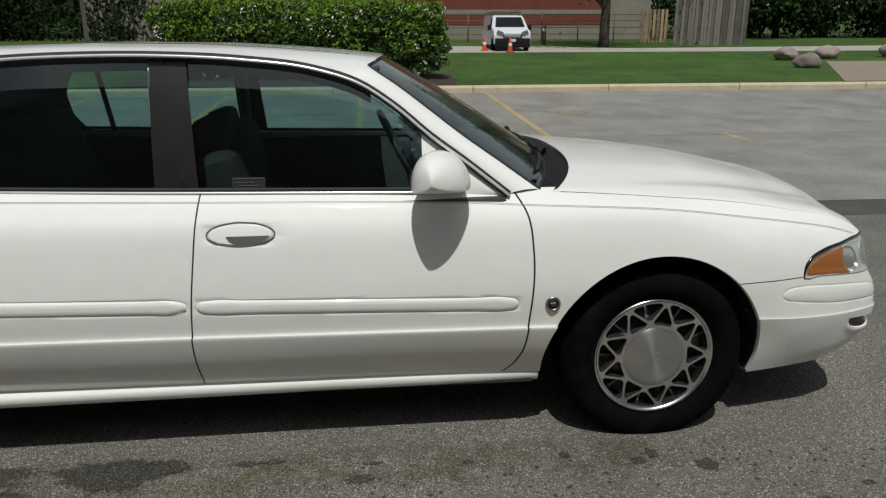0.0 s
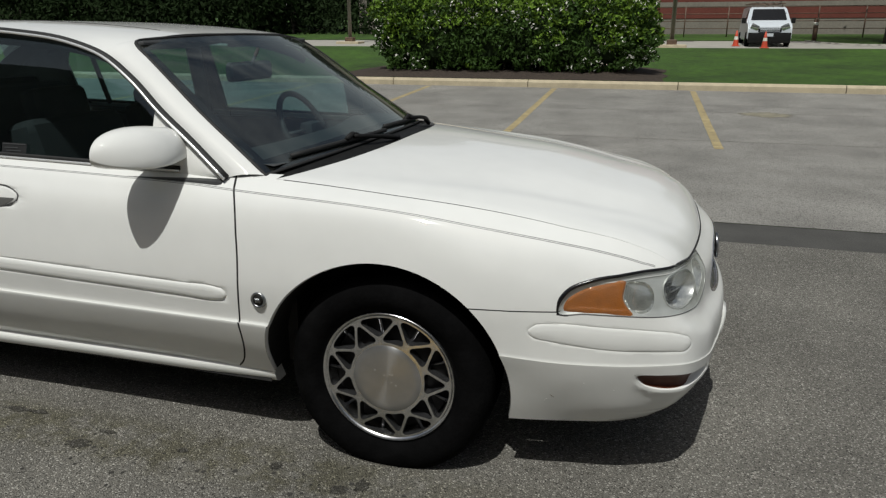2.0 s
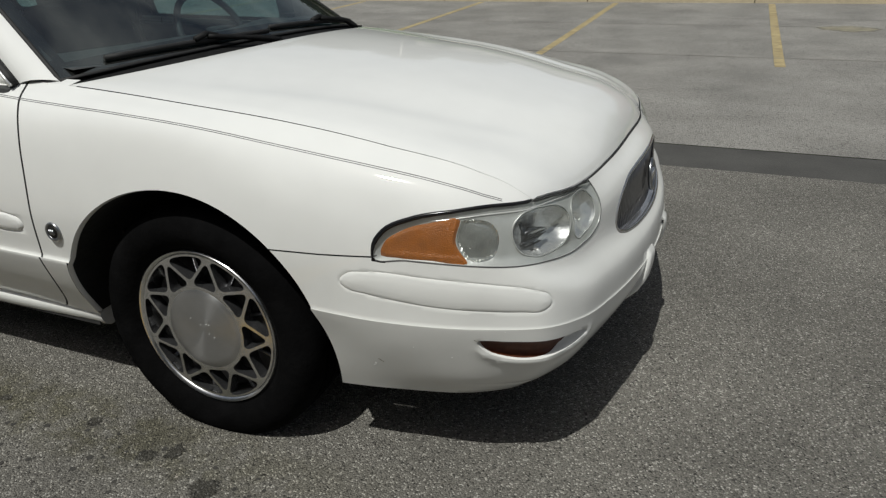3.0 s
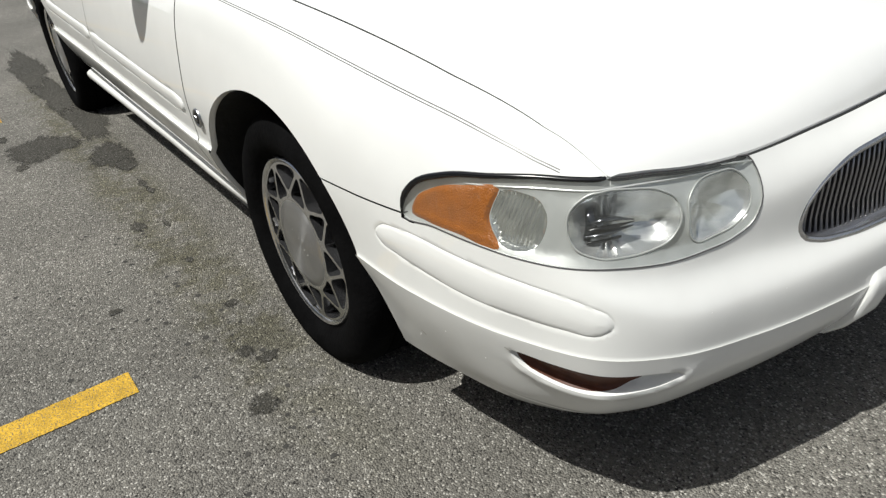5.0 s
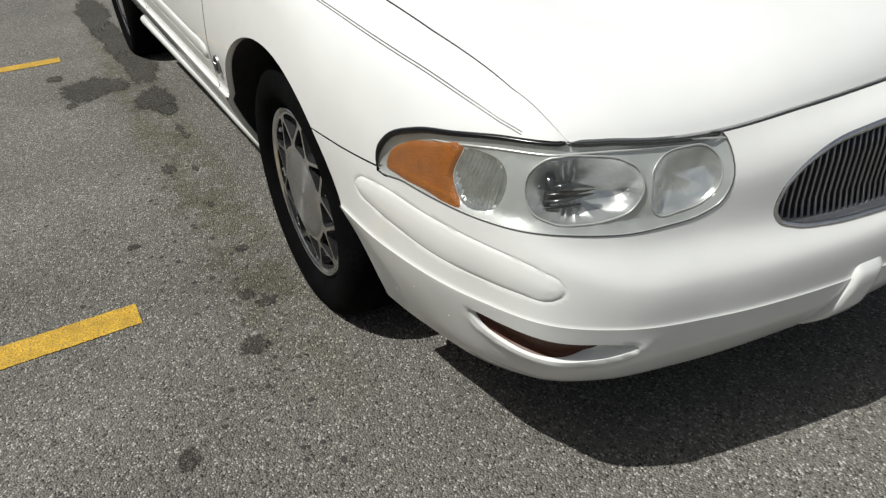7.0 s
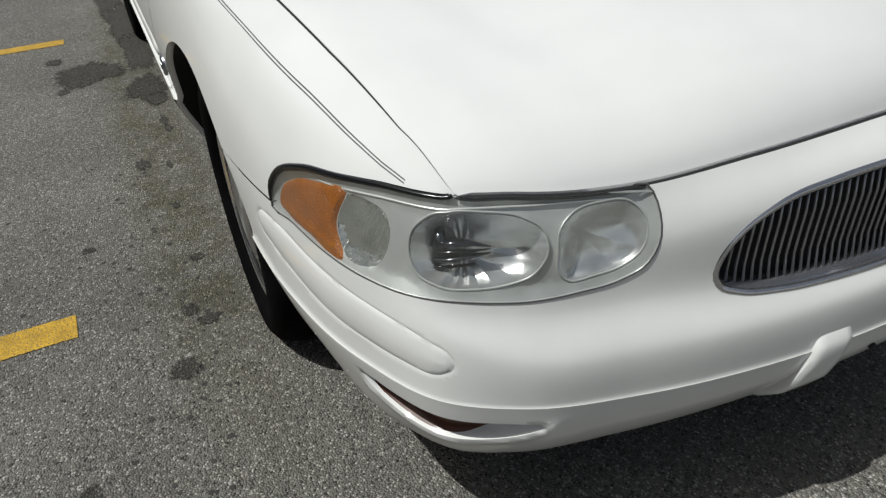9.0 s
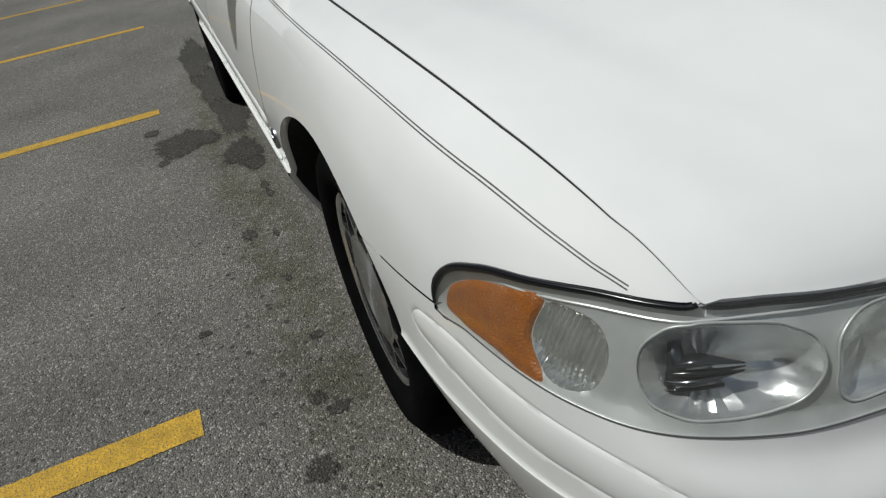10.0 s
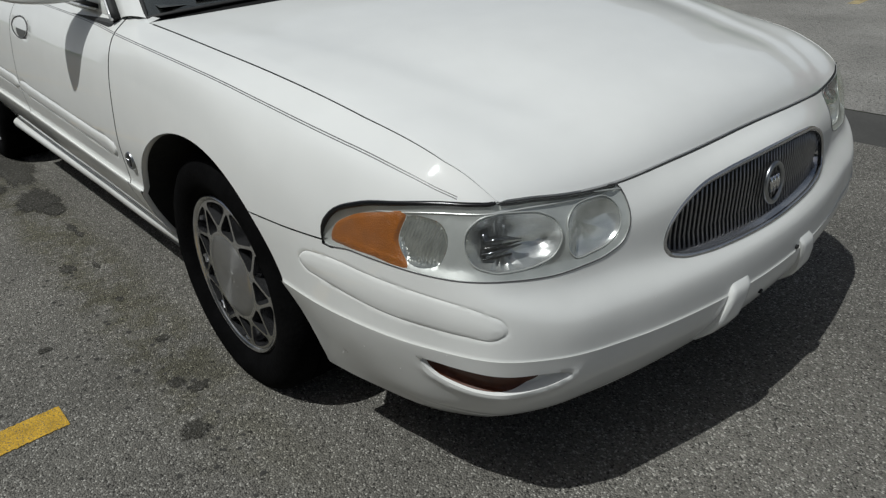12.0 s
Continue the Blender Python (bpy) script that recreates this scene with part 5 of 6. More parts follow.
def ground_sheet(name, x0, x1, y0, y1, nx, ny, mat, lift=0.0, label="", kind="structure", wobble=0.0):
    xs, ys_ = np.linspace(x0, x1, nx), np.linspace(y0, y1, ny)
    P = np.zeros((nx, ny, 3))
    for a, x in enumerate(xs):
        for b, y in enumerate(ys_):
            P[a, b] = (x, y, gz(y) + lift + (wobble * noise.noise((x * .7, y * .7, 3)) if wobble else 0))
    v, f = grid(P)
    return tagged(mesh_object(name, v, f, mat), label, name.replace("_", " "), kind=kind)


def asphalt(name, dark, light, speck, scale, moss=0.0):
    """Worn asphalt: stones of several greys in a darker binder, oil-dark patches, fine relief."""
    m = bpy.data.materials.new(name)
    m.use_nodes = True
    n, l = m.node_tree.nodes, m.node_tree.links
    b = n["Principled BSDF"]
    b.inputs["Roughness"].default_value = 0.85
    b.inputs["Specular IOR Level"].default_value = 0.35
    geo = n.new("ShaderNodeNewGeometry")
    vor = n.new("ShaderNodeTexVoronoi")
    vor.inputs["Scale"].default_value = scale
    l.new(geo.outputs["Position"], vor.inputs["Vector"])
    stone = n.new("ShaderNodeValToRGB")
    e = stone.color_ramp.elements
    e[0].position, e[0].color = 0.0, (*[c * .25 for c in dark], 1)
    e[1].position, e[1].color = 0.97, (*speck, 1)
    for at, col in ((0.12, dark), (0.86, light)):
        x = e.new(at)
        x.color = (*col, 1)
    sep = n.new("ShaderNodeSeparateColor")
    l.new(vor.outputs["Color"], sep.inputs["Color"])
    l.new(sep.outputs["Red"], stone.inputs["Fac"])
    edge = n.new("ShaderNodeMapRange")
    edge.inputs["From Min"].default_value, edge.inputs["From Max"].default_value = 0.30, 0.75
    edge.inputs["To Min"].default_value, edge.inputs["To Max"].default_value = 1.0, 0.66
    l.new(vor.outputs["Distance"], edge.inputs["Value"])
    broad = n.new("ShaderNodeTexNoise")
    broad.inputs["Scale"].default_value, broad.inputs["Detail"].default_value = 1.3, 8
    l.new(geo.outputs["Position"], broad.inputs["Vector"])
    br = n.new("ShaderNodeMapRange")
    br.inputs["From Min"].default_value, br.inputs["From Max"].default_value = 0.3, 0.7
    br.inputs["To Min"].default_value, br.inputs["To Max"].default_value = 0.80, 1.20
    l.new(broad.outputs["Fac"], br.inputs["Value"])
    mul = n.new("ShaderNodeMath")
    mul.operation = "MULTIPLY"
    l.new(edge.outputs["Result"], mul.inputs[0])
    l.new(br.outputs["Result"], mul.inputs[1])
    sc = n.new("ShaderNodeVectorMath")
    sc.operation = "SCALE"
    l.new(stone.outputs["Color"], sc.inputs[0])
    l.new(mul.outputs["Value"], sc.inputs["Scale"])
    out = sc.outputs["Vector"]
    if moss:
        # a greenish dirt streak lies on the ground along the parking place
        def math_node(op, a, c):
            x = n.new("ShaderNodeMath")
            x.operation = op
            x.use_clamp = op == "MULTIPLY"
            for k, val in enumerate((a, c)):
                if isinstance(val, (int, float)):
                    x.inputs[k].default_value = val
                else:
                    l.new(val, x.inputs[k])
            return x.outputs["Value"]
        xyz = n.new("ShaderNodeSeparateXYZ")
        l.new(geo.outputs["Position"], xyz.inputs["Vector"])
        patchy = n.new("ShaderNodeTexNoise")
        patchy.inputs["Scale"].default_value, patchy.inputs["Detail"].default_value, patchy.inputs["Roughness"].default_value = 9.0, 9, .75
        l.new(geo.outputs["Position"], patchy.inputs["Vector"])
        wander = math_node("MULTIPLY_ADD", patchy.outputs["Fac"], .25)
        wander.node.use_clamp = False
        wander.node.inputs[2].default_value = .955 - .125
        across = math_node("ABSOLUTE", math_node("ADD", xyz.outputs["Y"], wander), 0.0)
        band = math_node("SUBTRACT", 1.0, math_node("DIVIDE", across, .17))
        ends = math_node("SUBTRACT", 1.6, math_node("ABSOLUTE", math_node("DIVIDE", math_node("ADD", xyz.outputs["X"], 1.6), 1.45), 0.0))
        clumps = math_node("MULTIPLY", math_node("SUBTRACT", patchy.outputs["Fac"], .40), 6.0)
        mask = math_node("MULTIPLY", math_node("MULTIPLY", math_node("MULTIPLY", band, 1.8), math_node("MULTIPLY", ends, 1.6)), clumps)
        mask = math_node("MULTIPLY", mask, moss)
        mix = n.new("ShaderNodeMix")
        mix.data_type, mix.blend_type = "RGBA", "MULTIPLY"
        l.new(mask, mix.inputs["Factor"])
        l.new(out, mix.inputs["A"])
        mix.inputs["B"].default_value = (.66, .65, .53, 1)
        out = mix.outputs["Result"]
    l.new(out, b.inputs["Base Color"])
    bp = n.new("ShaderNodeBump")
    bp.inputs["Strength"].default_value, bp.inputs["Distance"].default_value = 1.0, 0.006
    inv = n.new("ShaderNodeMath")
    inv.operation = "SUBTRACT"
    inv.inputs[0].default_value = 1.0
    l.new(vor.outputs["Distance"], inv.inputs[1])
    l.new(inv.outputs["Value"], bp.inputs["Height"])
    l.new(bp.outputs["Normal"], b.inputs["Normal"])
    return m


M["asphalt"] = asphalt("coarse_worn_asphalt", (.150, .142, .125), (.250, .238, .209), (.52, .50, .45), 215, moss=1.0)
M["lot"] = asphalt("pale_worn_paving", (.272, .261, .238), (.325, .313, .287), (.365, .352, .325), 120)
M["gutter"] = material("dark_gutter_strip", (.062, .060, .055), .8, vary=.2, scale=3, fine=.15, fine_scale=90, bump=.3, bump_scale=120)
M["wet"] = asphalt("oil_stained_asphalt", (.052, .049, .040), (.102, .096, .080), (.22, .21, .19), 215)


def feather(m):
    """Let a stain break up into spots towards its rim."""
    n, l = m.node_tree.nodes, m.node_tree.links
    rim, geo, spots, add, step, clear, mix = (n.new(k) for k in ("ShaderNodeAttribute", "ShaderNodeNewGeometry", "ShaderNodeTexNoise", "ShaderNodeMath", "ShaderNodeMapRange", "ShaderNodeBsdfTransparent", "ShaderNodeMixShader"))
    rim.attribute_name = "soak"
    spots.inputs["Scale"].default_value, spots.inputs["Detail"].default_value = 75.0, 4.0
    step.inputs["From Min"].default_value, step.inputs["From Max"].default_value = .62, 1.05
    step.inputs["To Max"].default_value = .92
    l.new(geo.outputs["Position"], spots.inputs["Vector"])
    l.new(rim.outputs["Fac"], add.inputs[0])
    l.new(spots.outputs["Fac"], add.inputs[1])
    l.new(add.outputs["Value"], step.inputs["Value"])
    l.new(step.outputs["Result"], mix.inputs["Fac"])
    l.new(clear.outputs["BSDF"], mix.inputs[1])
    l.new(n["Principled BSDF"].outputs["BSDF"], mix.inputs[2])
    l.new(mix.outputs["Shader"], n["Material Output"].inputs["Surface"])


feather(M["wet"])
M["yellow"] = material("worn_yellow_paint", (.50, .30, .02), .7, vary=.2, scale=25, fine=.22, fine_scale=140, bump=.5, bump_scale=150)
worn = M["yellow"].node_tree
bare = worn.nodes.new("ShaderNodeTexNoise")
bare.inputs["Scale"].default_value, bare.inputs["Detail"].default_value = 230.0, 5.0
spot = worn.nodes.new("ShaderNodeMapRange")
spot.inputs["From Min"].default_value, spot.inputs["From Max"].default_value = 0.38, 0.44
where_ = worn.nodes.new("ShaderNodeNewGeometry")
mix_ = worn.nodes.new("ShaderNodeMix")
mix_.data_type = "RGBA"
mix_.inputs[6].default_value = (.12, .105, .075, 1)
worn.links.new(where_.outputs["Position"], bare.inputs["Vector"])
worn.links.new(bare.outputs["Fac"], spot.inputs["Value"])
worn.links.new(spot.outputs["Result"], mix_.inputs[0])
worn.links.new(worn.nodes["Principled BSDF"].inputs["Base Color"].links[0].from_socket, mix_.inputs[7])
worn.links.new(mix_.outputs[2], worn.nodes["Principled BSDF"].inputs["Base Color"])
M["yellow_faded"] = material("faded_yellow_paint", (.34, .275, .145), .8, vary=.25, scale=8, fine=.2, fine_scale=60)
M["joint"] = material("worn_paving_joint", (.19, .18, .16), .85, vary=.25, scale=2, fine=.2, fine_scale=60)
M["smudge"] = material("brown_smudge", (.245, .225, .165), .85, vary=.2, scale=6, fine=.1, fine_scale=60)
feather(M["smudge"])
M["kerb"] = material("concrete_kerb", (.50, .43, .30), .85, vary=.1, scale=5, fine=.1, fine_scale=80, bump=.3, bump_scale=80)
M["walk"] = material("pale_concrete", (.34, .325, .285), .85, vary=.08, scale=2, fine=.08, fine_scale=60)
M["grass"] = material("mown_grass", (.033, .076, .005), .9, vary=.35, scale=5, fine=.35, fine_scale=40, stain=.35, stain_scale=.7, bump=.8, bump_scale=70)
M["soil"] = material("bark_mulch", (.040, .029, .021), .95, vary=.5, scale=20, fine=.3, fine_scale=60, bump=.8, bump_scale=60)
M["gravel"] = material("pale_gravel", (.24, .20, .155), .9, vary=.15, scale=8, fine=.2, fine_scale=60, bump=.6, bump_scale=60)

ground_sheet("ground", -400, 400, -400, 600, 9, 401, M["grass"], lift=-.06, label="open ground reaching the horizon")
ground_sheet("asphalt_lot", -40, 40, -30, 2.25, 3, 3, M["asphalt"], label="coarse grey worn asphalt parking lot")
ground_sheet("gutter_strip", -40, 40, 2.25, 2.80, 3, 3, M["gutter"], lift=-.004, label="dark damp gutter strip across the lot")
ground_sheet("far_lot", -40, 40, 2.80, 12.6, 3, 40, M["lot"], label="pale worn paving of the far stalls")
ground_sheet("lawn", -60, 60, 12.72, 23.8, 3, 20, M["grass"], lift=.14, label="mown green lawn strip behind the kerb")
ground_sheet("drive", -60, 60, 23.8, 28.2, 3, 16, M["walk"], lift=.135, label="pale concrete drive behind the lawn")
ground_sheet("far_lawn", -60, 60, 28.2, 33.8, 3, 12, M["grass"], lift=.15, label="shaded grass before the brick building")


def paint_line(name, x0, y0, x1, y1, width, mat, label, lift=.0025):
    """A painted stripe with a ragged edge."""
    d = np.array((x1 - x0, y1 - y0))
    n = int(np.hypot(*d) / .008) + 2
    side = np.array((-d[1], d[0])) / np.hypot(*d) * width / 2
    v, f = [], []
    for k in range(n):
        q = k / (n - 1)
        c = np.array((x0, y0)) + d * q
        for w in (-1, 1):
            p = c + side * w * (1 + .05 * noise.noise((q * 40, w * 9, x0)) + .10 * noise.noise((k * .9, w * 9, x0)))
            v.append((p[0], p[1], gz(p[1]) + lift))
        if k:
            f.append((2 * k - 2, 2 * k, 2 * k + 1, 2 * k - 1))
    return tagged(mesh_object(name, v, f, mat), label, "road marking", kind="structure")


for x, y in ((-.178, -1.298), (-2.935, -1.253), (-5.70, -1.24), (-8.46, -1.24)):
    paint_line("stall_line", x, y, x + .06, -6.6, .102, M["yellow"], "bright yellow painted stall line on asphalt")
for x in (-9.55, -6.80, -4.05, -1.30, 1.45, 4.20):
    paint_line("far_stall_line", x + .10, 6.4, x + .02, 12.45 if x < 4 else 7.1, .11, M["yellow_faded"], "faded yellow painted stall line")
for y, w in ((6.95, .03), (9.6, .02), (10.4, .015)):
    paint_line("paving_joint", -39, y, 39, y + .05, w, M["joint"], "dark joint in the paving", lift=.003)


def stain(name, x, y, rx, ry, seed, label, mat="wet"):
    lift = .0025 + .0012 * abs(noise.noise((seed * 3.3, x * 9, y * 9)))
    v, f, soak = [(x, y, lift + gz(y))], [], [1.0]
    for ring, wet in ((.55, 1.0), (.82, .62), (1.0, .35), (1.22, 0.0)):
        for k in range(90):
            a = 2 * math.pi * k / 90
            r = 1 + .38 * noise.noise((math.cos(a) * 1.3, math.sin(a) * 1.3, seed)) + .25 * noise.noise((math.cos(a) * 4, math.sin(a) * 4, seed + 5)) + .18 * noise.noise((math.cos(a) * 13, math.sin(a) * 13, seed + 5))
            v.append((x + rx * r * ring * math.cos(a), y + ry * r * ring * math.sin(a), lift + gz(y + ry * r * ring * math.sin(a))))
            soak.append(wet)
    f = [(0, k, k % 90 + 1) for k in range(1, 91)]
    for b in (1, 91, 181):
        f += [(b + k, b + 90 + k, b + 90 + (k + 1) % 90, b + (k + 1) % 90) for k in range(90)]
    ob = mesh_object(name, v, f, M[mat])
    ob.data.attributes.new("soak", "FLOAT", "POINT").data.foreach_set("value", soak)
    return tagged(ob, label, "stain", kind="structure")


for k, (x, y, rx, ry) in enumerate(((-1.075, -1.035, .045, .022), (.13, -1.066, .040, .034), (-.10, -1.02, .028, .020), (-.04, -.98, .02, .03), (-1.03, -.945, .03, .012), (-1.47, -.905, .06, .014), (-1.38, -.90, .035, .012), (-.70, -.97, .02, .012),
                                    (.42, -1.30, .03, .02), (-.35, -.96, .018, .022), (.95, -1.05, .02, .015), (-.55, -1.25, .015, .02), (.62, -1.22, .02, .012))):
    stain("oil_spot", x, y, rx, ry, k * 3.1, "small dark oil spot on asphalt")
for k, (x, y, rx, ry) in enumerate(((-2.28, -1.155, .17, .15), (-1.90, -.915, .17, .085), (-1.74, -.90, .07, .04), (-2.55, -.90, .34, .085), (-3.2, -.93, .40, .08), (-4.0, -.95, .60, .09), (-2.568, -1.312, .05, .04), (-2.07, -1.28, .04, .025))):
    stain("oil_stain", x, y, rx, ry, 40 + k * 2.7, "dark damp oil stain on asphalt beside the car")
stain("tar_patch", 2.45, 9.5, .36, .24, 91, "brown smudge on the pale paving", "smudge")


def grit(name, count, seed, mat, low, high, flat, label):
    """Loose crumbs scattered over the asphalt, thicker along the car's side."""
    r = np.random.default_rng(seed)
    v, f = [], []
    for k in range(count):
        if k % 2:
            x, y = r.uniform(-1.6, 1.6), r.uniform(-2.6, -.95)
        else:
            x, y = r.uniform(-1.2, .9), -.97 - abs(r.normal()) * .12
        a, s = r.uniform(0, 6.28), r.uniform(low, high)
        n0 = len(v)
        for q in range(5):
            w = a + q * 1.2566
            v.append((x + s * math.cos(w) * r.uniform(.6, 1.3), y + s * math.sin(w) * r.uniform(.6, 1.3), gz(y) + .0012))
        v.append((x, y, gz(y) + .0014 + s * flat))
        f += [(n0 + q, n0 + (q + 1) % 5, n0 + 5) for q in range(5)]
    ob = mesh_object(name, v, f, mat, smooth=False)
    return tagged(ob, label, "grit", kind="stuff")


M["crumb"] = material("grey_stone_crumb", (.24, .22, .19), .9, vary=.5, scale=30)
M["speck"] = material("dark_tar_speck", (.035, .033, .029), .8, vary=.3, scale=30)
grit("loose_grit", 170, 5, M["crumb"], .002, .005, .7, "loose stone crumbs on the asphalt beside the car")
grit("tar_specks", 150, 8, M["speck"], .003, .010, .0, "small dark tar specks on the asphalt")


# ---- kerb ----
def kerb_piece(length):
    sec = [(0, -.05), (.0, .10), (.025, .145), (.05, .15), (.15, .15), (.15, -.05)]
    v = [(x, y, z) for x in (0, length) for y, z in sec]
    n = len(sec)
    f = [(k, k + 1, n + k + 1, n + k) for k in range(n - 1)]
    f += [tuple(range(n - 1, -1, -1)), tuple(range(n, 2 * n))]
    return v, [tuple(reversed(q)) for q in f]


kerb = thing("kerb", "yellowish concrete kerb along the lawn with dark joints", "kerb", kind="structure")
kv, kf = kerb_piece(3.035)
first = part("kerb_stone", kv, kf, M["kerb"], kerb, smooth=False)
first.location = (-1.86, 12.57, gz(12.57))
for k in range(-12, 13):
    if k:
        o = new("kerb_stone", first.data)
        o.parent = kerb
        o.location = (-1.86 + 3.05 * k, 12.57, gz(12.57))

def verge_edge(x):
    """Near edge of the grass island beyond the drive."""
    return float(np.interp(x, [6.1, 6.5, 7.2, 9.0, 12.0, 20.0, 60.0], [28.2, 26.8, 25.9, 25.25, 25.4, 26.2, 28.0]))


VX = np.r_[np.linspace(6.1, 9.0, 16), np.linspace(9.6, 60, 30)]
tagged(mesh_object("verge", *grid(np.array([[(x, y, gz(y) + .165) for y in np.linspace(verge_edge(x) + .1, 28.35, 6)] for x in VX])), M["grass"]), "shaded grass island beyond the drive", "lawn", kind="structure")
vk = np.array([[(x, verge_edge(x) + o, gz(verge_edge(x)) + h) for o, h in ((-.08, .10), (-.07, .17), (-.04, .185), (.12, .185), (.13, .13))] for x in VX])
tagged(mesh_object("verge_kerb", *grid(vk), M["walk"]), "pale concrete kerb round the grass island", "kerb", kind="structure")

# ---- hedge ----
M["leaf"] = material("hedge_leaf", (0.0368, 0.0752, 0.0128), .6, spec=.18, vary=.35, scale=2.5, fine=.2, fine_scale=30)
M["leaf_bright"] = material("bright_hedge_leaf", (0.1190, 0.2040, 0.0221), .6, spec=.18, vary=.35, scale=3, fine=.2, fine_scale=30)
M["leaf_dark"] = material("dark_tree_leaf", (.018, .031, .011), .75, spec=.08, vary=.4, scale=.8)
M["leaf_mid"] = material("green_tree_leaf", (.033, .070, .015), .75, spec=.08, vary=.35, scale=.8)
M["petal"] = material("white_blossom", (.74, .74, .66), .6, vary=.08, scale=20)
M["bark"] = material("tree_bark", (.045, .036, .028), .9, vary=.3, scale=8, bump=.8, bump_scale=30)
rng = np.random.default_rng(7)


def leaf_cloud(points, size, spread=1.0, up=.4):
    """One small folded leaf (two triangles) at each point, turned at random."""
    n = len(points)
    d = rng.normal(size=(n, 3))
    d[:, 2] = np.abs(d[:, 2]) * up
    d /= np.linalg.norm(d, axis=1)[:, None]
    e = np.cross(d, rng.normal(size=(n, 3)))
    e /= np.linalg.norm(e, axis=1)[:, None] + 1e-9
    g = np.cross(d, e)
    s = size * rng.uniform(.6, 1.3, n)[:, None]
    v = np.stack([points - e * s, points - g * s * .45 + d * s * .15, points + e * s, points + g * s * .45 + d * s * .15], 1).reshape(-1, 3)
    f = [(4 * k, 4 * k + 1, 4 * k + 2, 4 * k + 3) for k in range(n)]
    return v, f


def hedge_surface(n, x0, x1, y0, y1, z0, z1, depth):
    """Points in the outer layer of a clipped but lumpy hedge."""
    out = []
    while len(out) < n:
        m = n * 2
        u = rng.uniform(-1, 1, (m, 3))
        p = np.abs(u) ** 5
        r = (p.sum(1)) ** .2
        keep = (r > .80) & (r < 1.0)
        q = u[keep]
        q = q / r[keep][:, None] * (1 - depth * rng.random(keep.sum()) ** 1.7)[:, None]
        for a in q:
            w = noise.noise((a[0] * 6, a[1] * 3, a[2] * 3)) * .17 + noise.noise((a[0] * 22, a[1] * 8, a[2] * 8)) * .06
            out.append(a * (1 + w))
            if len(out) == n:
                break
    q = np.array(out)
    return np.stack([(x0 + x1) / 2 + q[:, 0] * (x1 - x0) / 2, (y0 + y1) / 2 + q[:, 1] * (y1 - y0) / 2, (z0 + z1) / 2 + q[:, 2] * (z1 - z0) / 2], 1)


HX0, HX1, HY0, HY1 = -5.70, .55, 13.3, 14.9
hz = gz(13.9) + .10
hedge = thing("hedge", "clipped green hedge with clusters of white blossom", "hedge", at=((HX0 + HX1) / 2, (HY0 + HY1) / 2, hz))
off = np.array(hedge.location)
lp = hedge_surface(44000, HX0, HX1, HY0, HY1, hz + .12, hz + 1.72, .30) - off
# hollows between the clumps of leaves
lp = lp[np.array([noise.noise(tuple(p * 2.4)) + .5 * noise.noise(tuple(p * 5.5 + 3)) > -.22 for p in lp])]
part("leaves", *leaf_cloud(lp, .054), M["leaf"], hedge, smooth=False)
# brighter leaves in clumps, more of them with height
tuft = hedge_surface(24000, HX0, HX1, HY0, HY1, hz + .2, hz + 1.78, .10) - off
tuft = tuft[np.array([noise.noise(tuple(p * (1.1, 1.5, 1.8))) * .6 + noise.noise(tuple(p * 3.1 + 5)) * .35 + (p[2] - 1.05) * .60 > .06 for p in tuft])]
tuft[:, 2] += .10 * rng.random(len(tuft)) ** 2 * (tuft[:, 2] > 1.4)
part("young_leaves", *leaf_cloud(tuft, .054, up=.8), M["leaf_bright"], hedge, "bright young leaves on the hedge", smooth=False)
cand = hedge_surface(9000, HX0, HX1, HY0, HY1, hz + .15, hz + 1.74, .04) - off
keep = np.array([noise.noise(tuple(p * 1.6 + 7)) + .25 * noise.noise(tuple(p * 6)) + .16 * p[0] / 3 + .22 * p[2] - .10 > .10 for p in cand])
part("blossom", *leaf_cloud(cand[keep][:1700], .042, up=1.0), M["petal"], hedge, "clusters of small white flowers", smooth=False)
# solid core in a dark leaf colour, painting the shade deep inside the hedge
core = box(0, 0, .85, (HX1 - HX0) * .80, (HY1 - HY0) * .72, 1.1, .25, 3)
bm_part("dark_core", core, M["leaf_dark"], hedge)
for k in range(16):
    x = (rng.random() - .5) * (HX1 - HX0) * .9
    y = (rng.random() - .5) * .9
    part("stem", *tube(np.array([(x, y, -.05), (x + .05, y, .25), (x + .1 * rng.normal(), y, .6)]), .02, 5), M["bark"], hedge)
bed_rows = np.linspace(0, 1, 40)
mulch = []
for w in np.linspace(0, 1, 10):
    y = 12.76 + 2.6 * w
    x0, x1 = (end + .28 * noise.noise((y * 1.7, end, 0)) + .10 * noise.noise((y * 6, end, 2)) for end in (-6.5, .95))
    mulch.append([(x0 + (x1 - x0) * q, y + .05 * noise.noise((q * 30, w * 5, 4)), gz(y) + .150 + .09 * min(1, 8 * q * (1 - q)) * min(1, 3 * w) + .02 * noise.noise((q * 60, w * 9, 1))) for q in bed_rows])
tagged(mesh_object("mulch_bed", *grid(np.array(mulch).transpose(1, 0, 2)), M["soil"]), "dark bark mulch bed under the hedge", "mulch bed", kind="structure")


